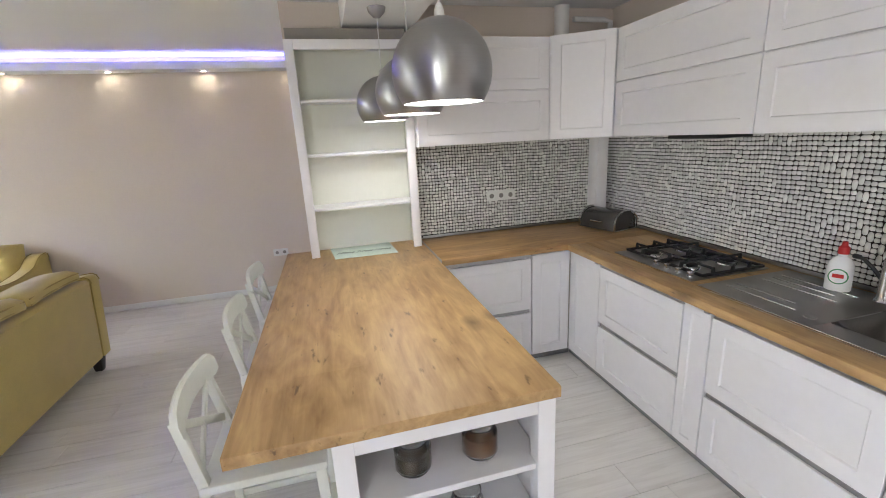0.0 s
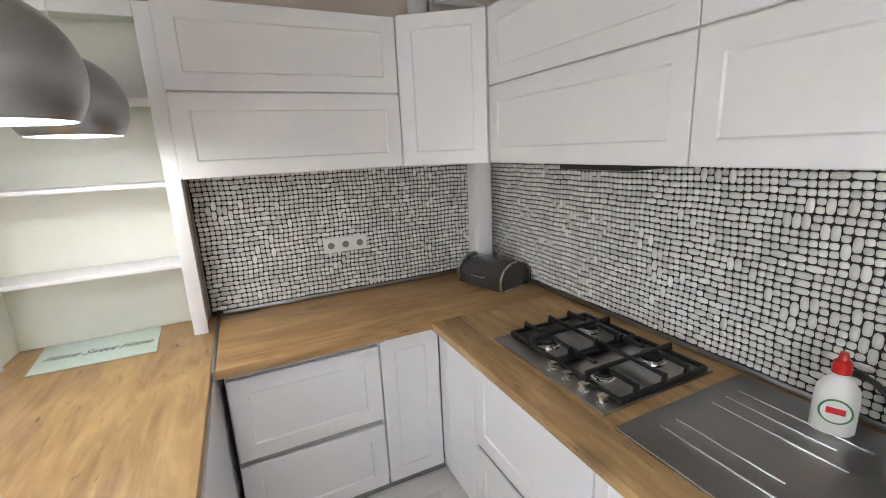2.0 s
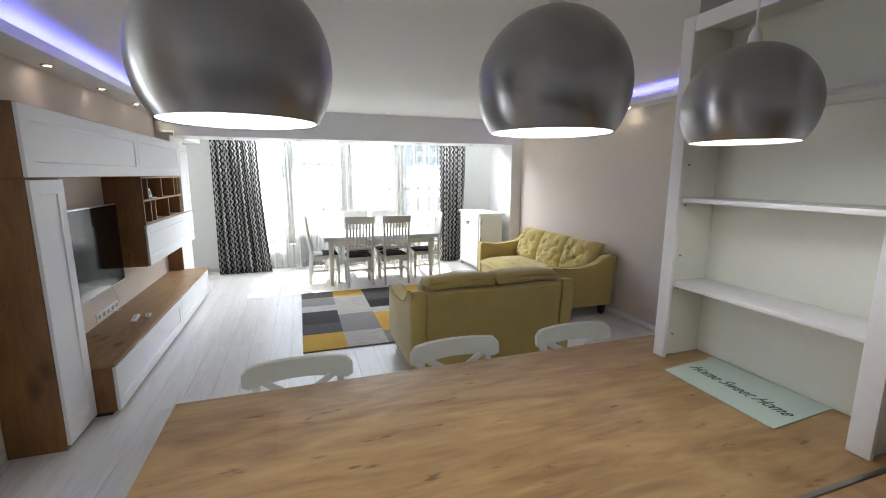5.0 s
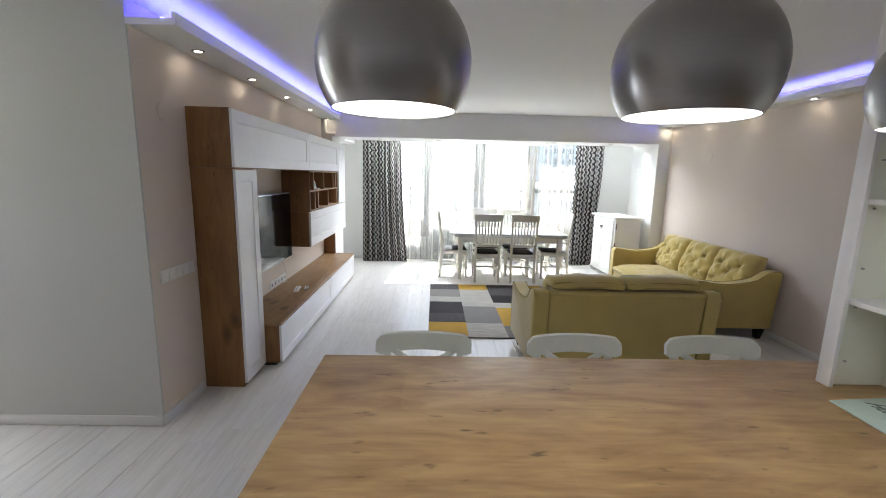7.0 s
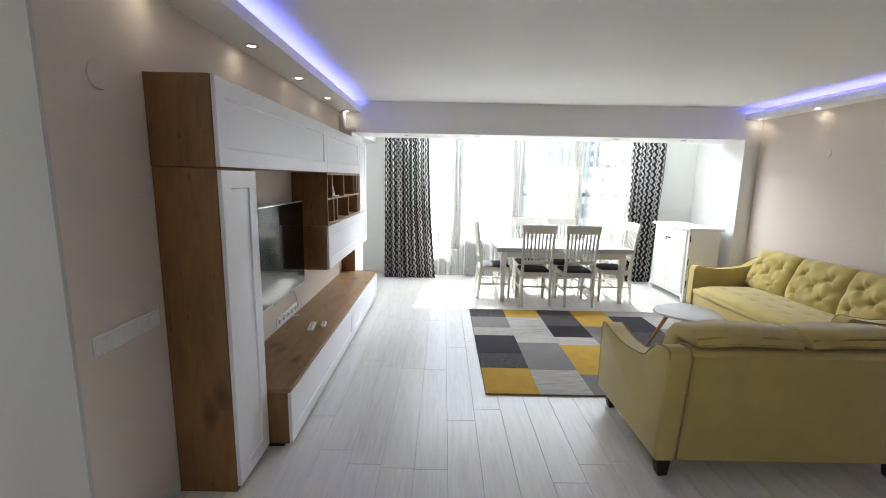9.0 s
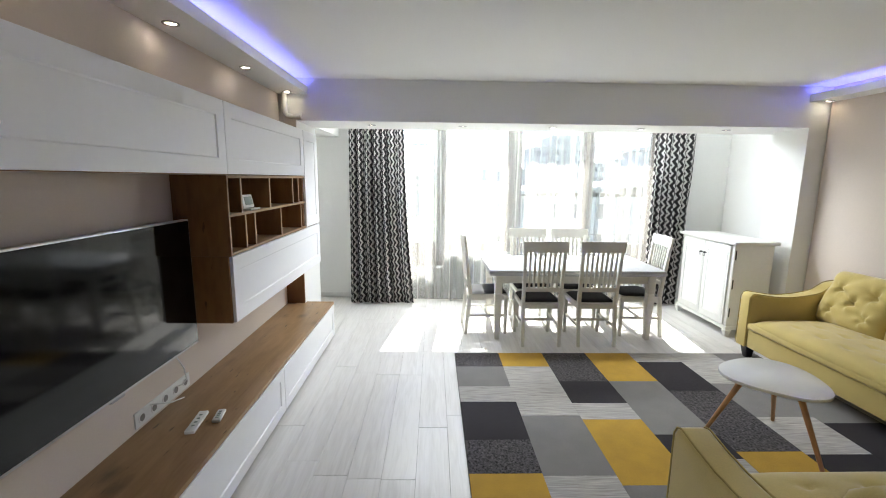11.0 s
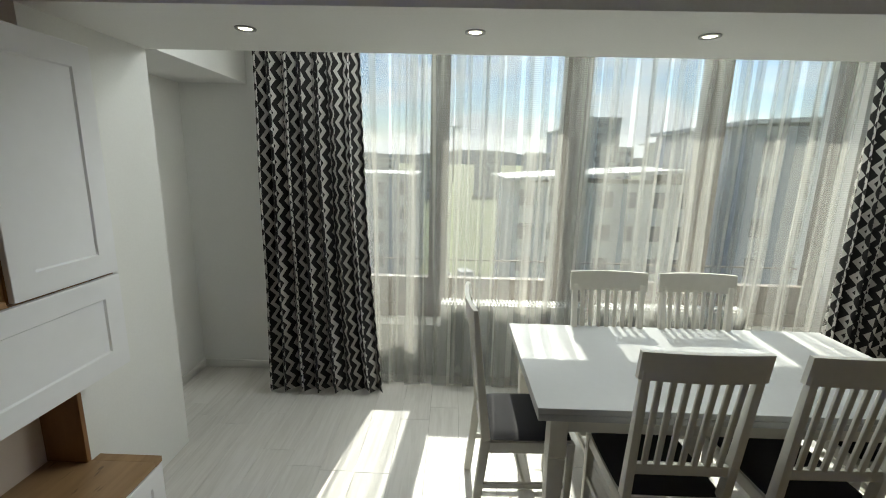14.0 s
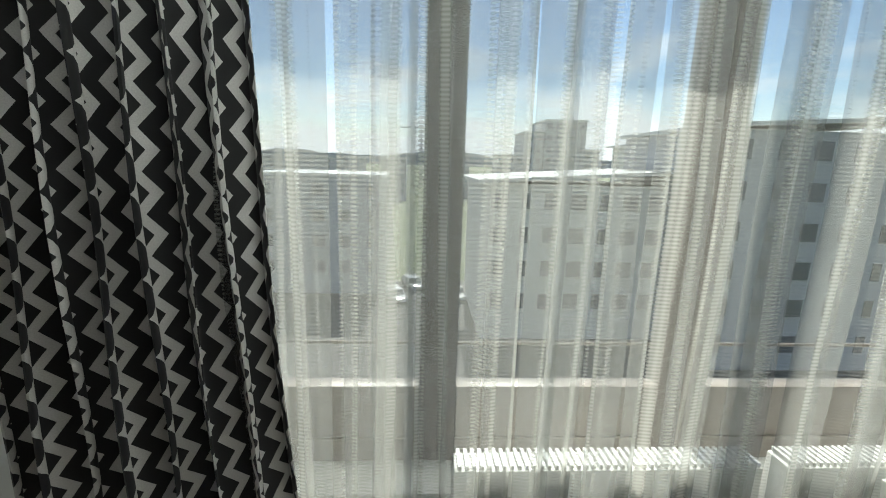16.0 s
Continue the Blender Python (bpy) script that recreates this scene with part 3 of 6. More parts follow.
# coves: a lowered edge along both long walls, open above towards the ceiling
for nm, ya, yb, lip in (("soffit_south", 0.48, 0.76, 0.76), ("soffit_north", 5.665, 5.885, 5.665)):
    x1 = -0.46 if nm == "soffit_south" else 0.585
    b = box(-4.61, x1, ya, yb, 2.455, 2.49)
    if nm == "soffit_south":
        box(-4.61, x1, yb - 0.02, yb, 2.49, 2.525, 0, b)
        strip = box(-4.58, x1 - 0.02, 0.665, 0.68, 2.492, 2.5)
    else:
        box(-4.61, x1, ya, ya + 0.02, 2.49, 2.525, 0, b)
        strip = box(-4.58, x1 - 0.02, 5.745, 5.76, 2.492, 2.5)
    solo(nm, b, CEILING, "white lowered cove edge with recessed spots", "soffit", kind="structure", smooth=0)
    solo("led_strip", strip, LED, "blue glowing light strip hidden in the cove", "led strip", "cove lights", smooth=0)


def skirting(x0, x1, y0, y1):
    solo("baseboard", box(x0, x1, y0, y1, 0.002, 0.07, 0.004), TRIM, "low white skirting board along the wall", "baseboard", kind="structure")


skirting(-4.6, 0.58, 5.871, 5.885)
skirting(-0.95, -0.45, 0.48, 0.494)
skirting(-0.46, -0.446, -1.58, 0.48)
skirting(-6.2, -6.186, 0.215, 1.1)
skirting(-6.2, -5.27, 0.2, 0.214)
skirting(-6.19, -5.06, 6.016, 6.03)

# ---- windows ----
PANES = ((1.17, 2.015), (2.16, 3.005), (3.205, 4.035), (4.215, 5.02))
for i, (ya, yb) in enumerate(PANES):
    la = 1.1 if i == 0 else (PANES[i - 1][1] + ya) / 2
    lb = 5.08 if i == 3 else (yb + PANES[i + 1][0]) / 2
    w = thing(f"window_{i + 1}", (-6.38, (la + lb) / 2, 0.43), 0, "tall window in a taupe frame behind voile", "window", kind="structure")
    b = box(-6.42, -6.34, la, ya, 0.432, 2.58, 0.004)
    box(-6.42, -6.34, yb, lb, 0.432, 2.58, 0.004, b)
    box(-6.42, -6.34, ya, yb, 0.432, 0.77, 0.004, b)
    box(-6.339, -6.325, ya, yb, 0.52, 0.545, 0.002, b)
    box(-6.42, -6.34, ya, yb, 2.485, 2.58, 0.004, b)
    part("window_frame", b, FRAME, w)
    p = part("pane", box(-6.385, -6.375, ya - 0.005, yb + 0.005, 0.765, 2.49), PANE, w, smooth=0)
    p.visible_shadow = False
rail = solo("window_rail", tube([(-6.52, 1.1, 0.88), (-6.52, 5.08, 0.88)], 0.008), FRAME, "thin metal rail outside the window", "rail")


# ---- radiators under the windows ----
def radiator(y0, y1):
    r = thing("radiator", (-6.03, (y0 + y1) / 2, 0.0), 0, "white panel radiator with a slotted top grille", "radiator", "radiators")
    part("body", box(-6.085, -5.985, y0, y1, 0.12, 0.665, 0.008), PLASTIC, r)
    g = None
    k = int((y1 - y0) / 0.025)
    for i in range(k):
        y = y0 + 0.012 + i * 0.025
        g = box(-6.08, -5.99, y, y + 0.012, 0.666, 0.682, 0.0, g)
    part("grille", g, PLASTIC, r, smooth=0)
    for y in (y0 + 0.1, y1 - 0.1):
        part("foot", rod((-6.03, y, 0.0), (-6.03, y, 0.13), 0.015), PLASTIC, r)


radiator(2.13, 3.19)
radiator(3.28, 4.34)


# ---- curtains ----
def cloth(y0, y1, z0, z1, folds, depth, x, flare=0.0, wave=0.0, over=0.0, rows=20, per=14, seed=1):
    """A hanging cloth in deep folds with a UV map in metres along the cloth."""
    rng = random.Random(seed)
    n = folds * per
    amp = [rng.uniform(0.6, 1.25) for _ in range(folds + 2)]
    ph = [rng.uniform(-0.5, 0.5) for _ in range(folds + 2)]
    b = bmesh.new()
    uv = b.loops.layers.uv.new("UVMap")
    grid, run = [], []
    for r in range(rows + 1):
        f = r / rows
        z = z1 + (z0 - z1) * f
        line, length, last = [], [0.0], None
        for i in range(n + 1):
            s = i / n
            k = s * folds
            a = amp[int(k)] * (1 - k % 1) + amp[int(k) + 1] * (k % 1)
            q = ph[int(k)] * (1 - k % 1) + ph[int(k) + 1] * (k % 1)
            ang = 2 * math.pi * k + q * (0.6 + f)
            y = y0 + s * (y1 - y0) + over * a * math.sin(2 * ang) * (y1 - y0) / folds + flare * f * f * (s - 0.1)
            xx = x + depth * a * math.sin(ang) * (0.75 + 0.45 * f) + wave * math.sin(5 * z + 3 * k)
            zz = z + (0.012 * math.sin(ang) if r == rows else 0)
            line.append(b.verts.new((xx, y, zz)))
            if last is not None:
                length.append(length[-1] + math.hypot(xx - last[0], y - last[1]))
            last = (xx, y)
        grid.append(line)
        run.append(length)
    mid = run[rows // 2]
    for r in range(rows):
        for i in range(n):
            fc = b.faces.new((grid[r][i], grid[r][i + 1], grid[r + 1][i + 1], grid[r + 1][i]))
            for lp, (rr, ii) in zip(fc.loops, ((r, i), (r, i + 1), (r + 1, i + 1), (r + 1, i))):
                lp[uv].uv = (mid[ii], z1 + (z0 - z1) * rr / rows)
    return b


def hang(name, bm, material, label, group, thick):
    ob = solo(name, bm, material, label, "curtain", group, smooth=80)
    if thick:
        sd = ob.modifiers.new("thickness", "SOLIDIFY")
        sd.thickness = thick
    return ob


hang("curtain", cloth(0.895, 1.585, 0.012, 2.50, 7, 0.066, -5.88, 0.14, 0.010, 0.17, 24, 16, 3), CHEVRON,
     "black curtain with pale zigzag pattern, drawn to the side", "chevron curtains", 0.002)
hang("curtain", cloth(4.82, 5.37, 0.012, 2.50, 6, 0.064, -5.88, -0.06, 0.010, 0.17, 24, 16, 8), CHEVRON,
     "black curtain with pale zigzag pattern beside the sideboard", "chevron curtains", 0.002)
hang("sheer_curtain", cloth(1.45, 5.05, 0.05, 2.52, 17, 0.034, -5.94, 0.0, 0.006, 0.34, 10, 18, 5), SHEER,
     "white see-through voile curtain across the windows", "voile curtains", 0)
solo("curtain_rail", box(-6.0, -5.85, 0.8, 5.45, 2.52, 2.545, 0.004), PLASTIC, "white double curtain rail at the ceiling", "curtain rail")


# ---- kitchen ----
def kitchen_unit(name, label, x0, x1, y0, y1, z0, z1, fronts, facing, group):
    """A cabinet carcass with its shaker fronts. facing 'y': fronts look to -y at y0; 'x': fronts look to -x at x0."""
    cx, cy = (x0 + x1) / 2, (y0 + y1) / 2
    c = thing(name, (cx, cy, z0), 0, label, "cabinet", group)
    if facing == "x" and z0 < 1 and 0.7 < y0 < 2.2:
        z1 = 0.70
    if facing == "y":
        part("body", box(x0 + 0.001, x1 - 0.001, y0 + 0.021, y1, z0, z1), LACQUER, c, smooth=0)
    else:
        part("body", box(x0 + 0.021, x1, y0 + 0.001, y1 - 0.001, z0, z1), LACQUER, c, smooth=0)
    for a0, a1, f0, f1, kind in fronts:
        f = front(a1 - a0 - 0.004, f1 - f0, 0.07 if a1 - a0 > 0.3 else 0.05)
        if facing == "y":
            place(f, a0 + 0.002, y0, f0)
        else:
            f.transform(pose(x0, a1 - 0.002, f0, 0, 0, -90))
        part(kind, f, LACQUER, c, smooth=20)
    return c


NORTH_Y, EAST_X = 3.355, 2.41
g_base, g_wall = "kitchen base units", "kitchen wall units"
lbl = "white shaker drawer unit with grip profile under oak worktop"
kitchen_unit("base_cabinet", lbl, 1.45, 2.10, NORTH_Y, 3.97, 0.08, 0.855, ((1.455, 2.10, 0.055, 0.40, "drawer"), (1.455, 2.10, 0.43, 0.815, "drawer")), "y", g_base)
kitchen_unit("base_cabinet", "narrow white shaker door unit in the kitchen corner", 2.10, 2.40, NORTH_Y, 3.97, 0.08, 0.855, ((2.105, 2.408, 0.055, 0.84, "door"),), "y", g_base)
kitchen_unit("base_cabinet", "white shaker corner unit beside the hob", EAST_X, 3.11, 3.00, 3.354, 0.08, 0.855, ((3.0, 3.356, 0.055, 0.84, "door"),), "x", g_base)
kitchen_unit("base_cabinet", lbl, EAST_X, 3.11, 2.315, 3.00, 0.08, 0.855, ((2.315, 3.0, 0.055, 0.40, "drawer"), (2.315, 3.0, 0.43, 0.815, "drawer")), "x", g_base)
kitchen_unit("base_cabinet", "narrow white shaker pull-out unit below the draining board", EAST_X, 3.11, 2.15, 2.31, 0.08, 0.855, ((2.15, 2.31, 0.055, 0.84, "door"),), "x", g_base)
for ya in (1.45, 0.75, 0.05):
    kitchen_unit("base_cabinet", lbl, EAST_X, 3.11, ya, ya + 0.695, 0.08, 0.855, ((ya, ya + 0.695, 0.055, 0.40, "drawer"), (ya, ya + 0.695, 0.43, 0.815, "drawer")), "x", g_base)
solo("plinth", box(1.45, 2.43, 3.385, 3.40, 0.002, 0.08, 0.001, box(2.44, 2.455, 0.05, 3.385, 0.002, 0.08, 0.001)), PLINTH, "grey recessed kitchen plinth on the floor", "plinth", kind="structure", smooth=0)
gp = thing("grip_profile", (2.4, 2.4, 0.4), 0, "aluminium grip channels between the drawer fronts", "profile")
for z0, z1 in ((0.402, 0.428), (0.82, 0.852)):
    part("channel", box(1.455, 2.09, 3.365, 3.376, z0, z1, 0.001), ALU, gp, smooth=0)
    for ya, yb in ((2.32, 2.99), (1.45, 2.14), (0.75, 1.44), (0.05, 0.74)):
        part("channel", box(2.42, 2.431, ya, yb, z0, z1, 0.001), ALU, gp, smooth=0)
for xx, yy in ((2.11, 3.352), (2.392, 2.31), (2.392, 2.15), (2.392, 3.0)):
    solo("profile_clip", box(xx - 0.014, xx + 0.014, yy - 0.014, yy + 0.014, 0.838, 0.856, 0.002), ALU, "small aluminium end clip under the worktop edge", "clip", "profile clips")

# worktops
solo("worktop", box(1.432, 3.118, 3.302, 3.972, 0.86, 0.90, 0.004), OAK_X, "oak-look worktop with sharp square edge", "worktop")
wt = thing("worktop", (2.735, 1.68, 0.86), 0, "oak-look worktop carrying hob and sink", "worktop")
part("front_board", box(2.352, 2.49, 0.05, 3.300, 0.86, 0.90, 0.004), OAK_Y, wt)
part("hob_board", box(2.49, 3.118, 2.325, 3.300, 0.86, 0.90), OAK_Y, wt)
part("back_board", box(3.085, 3.118, 0.05, 2.325, 0.86, 0.90), OAK_Y, wt)
part("end_board", box(2.49, 3.085, 0.05, 1.05, 0.86, 0.90), OAK_Y, wt)
solo("joint_strip", box(1.418, 1.431, 3.302, 3.972, 0.86, 0.903, 0.001), ALU, "aluminium joint strip between worktop and table", "strip")
sk = box(1.45, 3.10, 3.952, 3.966, 0.903, 0.925, 0.003)
box(3.098, 3.112, 0.05, 3.95, 0.903, 0.925, 0.003, sk)
solo("worktop_upstand", sk, ALU, "grey upstand strip along the worktop wall edge", "trim", kind="structure")

# bar table base: open shelves at the end, closed behind
t = thing("bar_table", (1.06, 2.6, 0), 0, "bar table with oak-look top on white open-shelf base", "table")
part("tabletop", box(0.413, 1.417, 1.774, 3.972, 0.86, 0.90, 0.003), OAK_Y, t, "oak-look top with square edges and knots")
for x in (0.69, 1.365):
    part("post", box(x, x + 0.065, 1.83, 1.895, 0.0, 0.859, 0.003), LACQUER, t)
part("apron", box(0.755, 1.365, 1.835, 1.86, 0.765, 0.859, 0.002), LACQUER, t)
part("shelf", box(0.72, 1.40, 1.845, 2.25, 0.535, 0.56, 0.002), LACQUER, t)
part("shelf", box(0.72, 1.40, 1.845, 2.25, 0.265, 0.29, 0.002), LACQUER, t)
part("shelf", box(0.72, 1.40, 1.845, 2.25, 0.06, 0.08, 0.002), LACQUER, t)
part("side_panel", box(0.695, 0.715, 1.896, 2.25, 0.0, 0.859), LACQUER, t)
part("side_panel", box(1.405, 1.425, 1.896, 2.25, 0.0, 0.859), LACQUER, t)
part("body", box(0.695, 1.425, 2.252, 3.34, 0.0, 0.859, 0.002), LACQUER, t)
part("body", box(0.60, 1.425, 3.341, 3.96, 0.0, 0.859, 0.002), LACQUER, t)


def jar(x, y, z, r, h, fill, material, label):
    j = thing("storage_jar", (x, y, z), 0, label, "jar", "storage jars")
    part("glass", lathe([(0, 0.001), (r * 0.9, 0.001), (r, 0.012), (r, h * 0.75), (r * 0.82, h * 0.9), (r * 0.82, h), (r * 0.78, h), (r * 0.78, h * 0.9), (r * 0.95, h * 0.73), (r * 0.95, 0.014), (0, 0.010)]), JAR_GLASS, j, local=True)
    part("contents", lathe([(0, 0.0125), (r * 0.92, 0.016), (r * 0.92, h * fill), (0, h * fill + 0.004)]), material, j, local=True)
    part("lid", lathe([(0, h - 0.005), (r * 0.9, h + 0.002), (r * 0.9, h + 0.014), (r * 0.5, h + 0.024), (0, h + 0.026)]), JAR_GLASS, j, local=True)


jar(0.95, 1.97, 0.56, 0.066, 0.115, 0.62, SEEDS_DARK, "glass jar of dark dried goods on the shelf")
jar(1.20, 1.97, 0.56, 0.066, 0.115, 0.7, SEEDS, "glass jar of brown dried goods on the shelf")
jar(1.13, 1.93, 0.29, 0.06, 0.15, 0.6, SEEDS, "glass jar of brown beans on the low shelf")

# open shelf tower at the table's end
t = thing("shelf_tower", (1.0, 3.85, 0.9), 0, "white open shelf tower standing on the bar table", "shelf")
for x0, x1 in ((0.598, 0.655), (1.332, 1.392)):
    part("upright", box(x0, x1, 3.733, 3.752, 0.902, 2.322, 0.003), LACQUER, t)
for x0, x1 in ((0.610, 0.628), (1.362, 1.380)):
    part("side_panel", box(x0, x1, 3.753, 3.972, 0.902, 2.315), SHELF_BACK, t, smooth=0)
part("back_panel", box(0.629, 1.361, 3.965, 3.972, 0.902, 2.315), SHELF_BACK, t, smooth=0)
part("top_rail", box(0.656, 1.331, 3.733, 3.752, 2.262, 2.322, 0.003), LACQUER, t)
part("top", box(0.629, 1.361, 3.753, 3.964, 2.296, 2.315), SHELF_BACK, t)
for z in (1.228, 1.595, 1.945):
    part("shelf", box(0.629, 1.361, 3.760, 3.964, z, z + 0.018, 0.001), LACQUER, t)
for z in (1.0, 1.213, 1.36, 1.58, 1.75, 1.93):
    for x in (0.633, 1.357):
        part("shelf_pin", rod((x - 0.004, 3.80, z), (x + 0.004, 3.80, z), 0.004, seg=8), ALU, t)
# dark block puts the shade of the gap above the tower into colour
solo("shelf_gap_shade", box(0.61, 1.38, 3.80, 3.972, 2.324, 2.40), JOINT_GAP_SHADE, "dark block painted as the shade between shelf tower and beam", "gap", kind="structure", smooth=0)

# glass place mat with writing
m = thing("glass_mat", (0.97, 3.80, 0.9), 0, "pale mint glass board lettered in script on the table", "board")
part("plate", prism(((0.755, 3.645), (1.195, 3.635), (1.175, 3.955), (0.725, 3.955)), 0.901, 0.906, 2, 0.001), MINT_GLASS, m)
tx = bpy.data.curves.new("lettering", "FONT")
tx.body, tx.size, tx.shear, tx.align_x, tx.align_y, tx.extrude = "Home Sweet Home", 0.062, 0.6, "CENTER", "CENTER", 0.0004
tob = bpy.data.objects.new("tmp_text", tx)
scene.collection.objects.link(tob)
bpy.context.view_layer.update()
tme = bpy.data.meshes.new_from_object(tob.evaluated_get(bpy.context.evaluated_depsgraph_get()))
bpy.data.objects.remove(tob)
tb = bmesh.new()
tb.from_mesh(tme)
tb.transform(pose(0.962, 3.775, 0.9066, 0, 0, -1.5) @ Matrix.Diagonal((0.78, 1.25, 1, 1)))
part("lettering", tb, INK, m, "dark script words Home Sweet Home", smooth=0)

# wall units
kitchen_unit("wall_cabinet", "white shaker lift-up wall unit, lower and upper flap", 1.395, 2.400, 3.672, 3.972, 1.622, 2.33, ((1.40, 2.40, 1.624, 1.974, "flap"), (1.40, 2.40, 1.982, 2.328, "flap")), "y", g_wall)
c = thing("wall_cabinet", (2.75, 3.7, 1.61), 0, "white shaker diagonal corner wall unit", "cabinet", g_wall)
part("body", prism(((2.404, 3.672), (2.75, 3.43), (3.112, 3.43), (3.112, 3.972), (2.404, 3.972)), 1.622, 2.33, 2), LACQUER, c, smooth=0)
f = front(0.425, 0.706, 0.065)
f.transform(pose(2.402, 3.651, 1.624, 0, 0, math.degrees(math.atan2(3.408 - 3.651, 2.752 - 2.402))))
part("door", f, LACQUER, c, smooth=20)
for yb, ya in ((3.415, 2.362), (2.360, 1.31), (1.308, 0.26)):
    kitchen_unit("wall_cabinet", "white shaker lift-up wall unit, lower and upper flap", 2.765, 3.11, ya, yb, 1.622, 2.33, ((ya, yb, 1.624, 1.980, "flap"), (ya, yb, 1.988, 2.328, "flap")), "x", g_wall)
h = thing("cooker_hood", (2.93, 2.79, 1.575), 0, "slim dark cooker hood under the wall unit", "cooker hood")
part("body", box(2.82, 3.06, 2.60, 2.96, 1.60, 1.621, 0.004), IRON, h)
part("filter", box(2.84, 3.03, 2.63, 2.93, 1.596, 1.60, 0.001), ALU, h)
solo("corner_post", box(2.925, 3.025, 3.82, 3.95, 0.926, 1.621, 0.003), LACQUER, "white boxed pipe post in the kitchen corner", "post", kind="structure")
solo("flue_pipe", tube([(2.62, 3.90, 2.325), (2.62, 3.90, 2.59)], 0.055, 20), TRIM, "white round flue pipe rising to the ceiling", "pipe")
solo("gas_pipe", tube([(2.72, 3.90, 2.50), (2.98, 3.90, 2.50), (3.03, 3.88, 2.48), (3.03, 3.88, 2.36)], 0.02, 12), TRIM, "thin painted gas pipe under the ceiling", "pipe")


def socket_strip(x0, z, y, n, label, pitch=0.082, tilt=False, plugs=True):
    s = thing("socket_strip", (x0 + n * pitch / 2, y, z), 0, label, "socket", "wall sockets")
    sg = -1 if tilt else 1
    part("plate", box(x0, x0 + n * pitch, y - 0.006, y + 0.004, z - 0.042, z + 0.042, 0.003), PLASTIC, s)
    for i in range(n):
        cx = x0 + (i + 0.5) * pitch
        yy = y - sg * 0.0065 if not tilt else y + 0.0045
        if plugs:
            part("socket", rod((cx, yy - 0.002, z), (cx, yy + 0.002, z), 0.026, seg=20), PLASTIC, s)
            # flat grey disc, the shade of the socket well put into its colour
            part("recess", rod((cx, yy - 0.003, z), (cx, yy + 0.0025, z), 0.019, seg=20), mat_well_shade, s)
        else:
            part("rocker", box(cx - 0.03, cx + 0.03, yy - 0.002, yy + 0.004, z - 0.03, z + 0.03, 0.002), PLASTIC, s)


mat_well_shade = mat("grey shade of socket well", (0.22, 0.21, 0.20), 0.5)
socket_strip(1.995, 1.197, 3.945, 3, "white triple wall socket on the stone backsplash")
socket_strip(0.05, 0.47, 5.881, 2, "white double wall socket on beige wall")
socket_strip(-2.80, 0.445, 0.484, 5, "white row of five sockets above the bench", 0.096, True)
socket_strip(-0.935, 0.972, 0.484, 5, "white row of five light switches", 0.077, True, False)

# hob
h = thing("gas_hob", (2.79, 2.70, 0.9), 0, "steel four-burner gas hob with black iron grates", "hob")
part("plate", box(2.505, 3.02, 2.375, 2.985, 0.901, 0.909, 0.003), STEEL, h)
BURN = ((2.66, 2.53, 0.035), (2.90, 2.53, 0.045), (2.66, 2.84, 0.055), (2.90, 2.84, 0.04))
for x, y, r in BURN:
    k = part("burner", lathe([(0, 0.909), (r * 1.25, 0.909), (r * 1.2, 0.916), (r, 0.918), (r, 0.926), (0, 0.926)], (x, y, 0), 28), CHROME, h)
    part("burner_cap", lathe([(0, 0.9265), (r * 0.82, 0.9265), (r * 0.85, 0.931), (r * 0.7, 0.936), (0, 0.937)], (x, y, 0), 28), IRON, k)
for y0 in (2.39, 2.69):
    y1 = y0 + 0.28
    ym = (y0 + y1) / 2
    z = 0.919
    gr = bar((2.585, y0, z), (2.998, y0, z), 0.016, 0.014)
    bar((2.585, y1, z), (2.998, y1, z), 0.016, 0.014, bm=gr)
    bar((2.588, y0, z), (2.588, y1, z), 0.016, 0.014, bm=gr)
    bar((2.995, y0, z), (2.995, y1, z), 0.016, 0.014, bm=gr)
    bar((2.588, ym, 0.948), (2.995, ym, 0.948), 0.011, 0.014, bm=gr)
    for x in (2.588, 2.995):
        bar((x, ym, 0.915), (x, ym, 0.955), 0.022, 0.016, 0.014, 0.012, bm=gr)
    for x in (2.66, 2.79, 2.90):
        bar((x, y0 + 0.004, 0.947), (x, y0 + (0.276 if x == 2.79 else 0.105), 0.949), 0.012, 0.014, bm=gr)
        if x != 2.79:
            bar((x, y1 - 0.004, 0.947), (x, y1 - 0.105, 0.949), 0.012, 0.014, bm=gr)
        for y in (y0 + 0.002, y1 - 0.002):
            bar((x, y, 0.915), (x, y, 0.956), 0.022, 0.016, 0.013, 0.012, bm=gr)
    for x in (2.60, 2.985):
        for y in (y0 + 0.01, y1 - 0.01):
            bar((x, y, 0.9085), (x, y, 0.92), 0.014, 0.014, bm=gr)
    part("grate", gr, IRON, h)
for y in (2.42, 2.50, 2.58, 2.66):
    k = part("knob", lathe([(0, 0.909), (0.018, 0.909), (0.018, 0.912), (0.013, 0.914), (0.013, 0.920), (0, 0.920)], (2.545, y, 0), 24), CHROME, h)
    part("knob_grip", box(2.530, 2.560, y - 0.013, y + 0.013, 0.9203, 0.938, 0.003), CHROME, k)

# sink with drainer, tap
s = thing("kitchen_sink", (2.79, 1.85, 0.9), 0, "inset satin steel sink with ribbed draining board", "sink")
part("draining_board", box(2.494, 3.082, 1.80, 2.322, 0.898, 0.906, 0.002), STEEL, s)
part("edge", box(2.489, 2.4935, 1.055, 2.322, 0.9005, 0.9065, 0.001), CHROME, s, "bright polished steel edge")
part("front_rim", box(2.494, 2.60, 1.055, 1.80, 0.898, 0.906), STEEL, s)
part("back_rim", box(2.96, 3.082, 1.055, 1.80, 0.898, 0.906), STEEL, s)
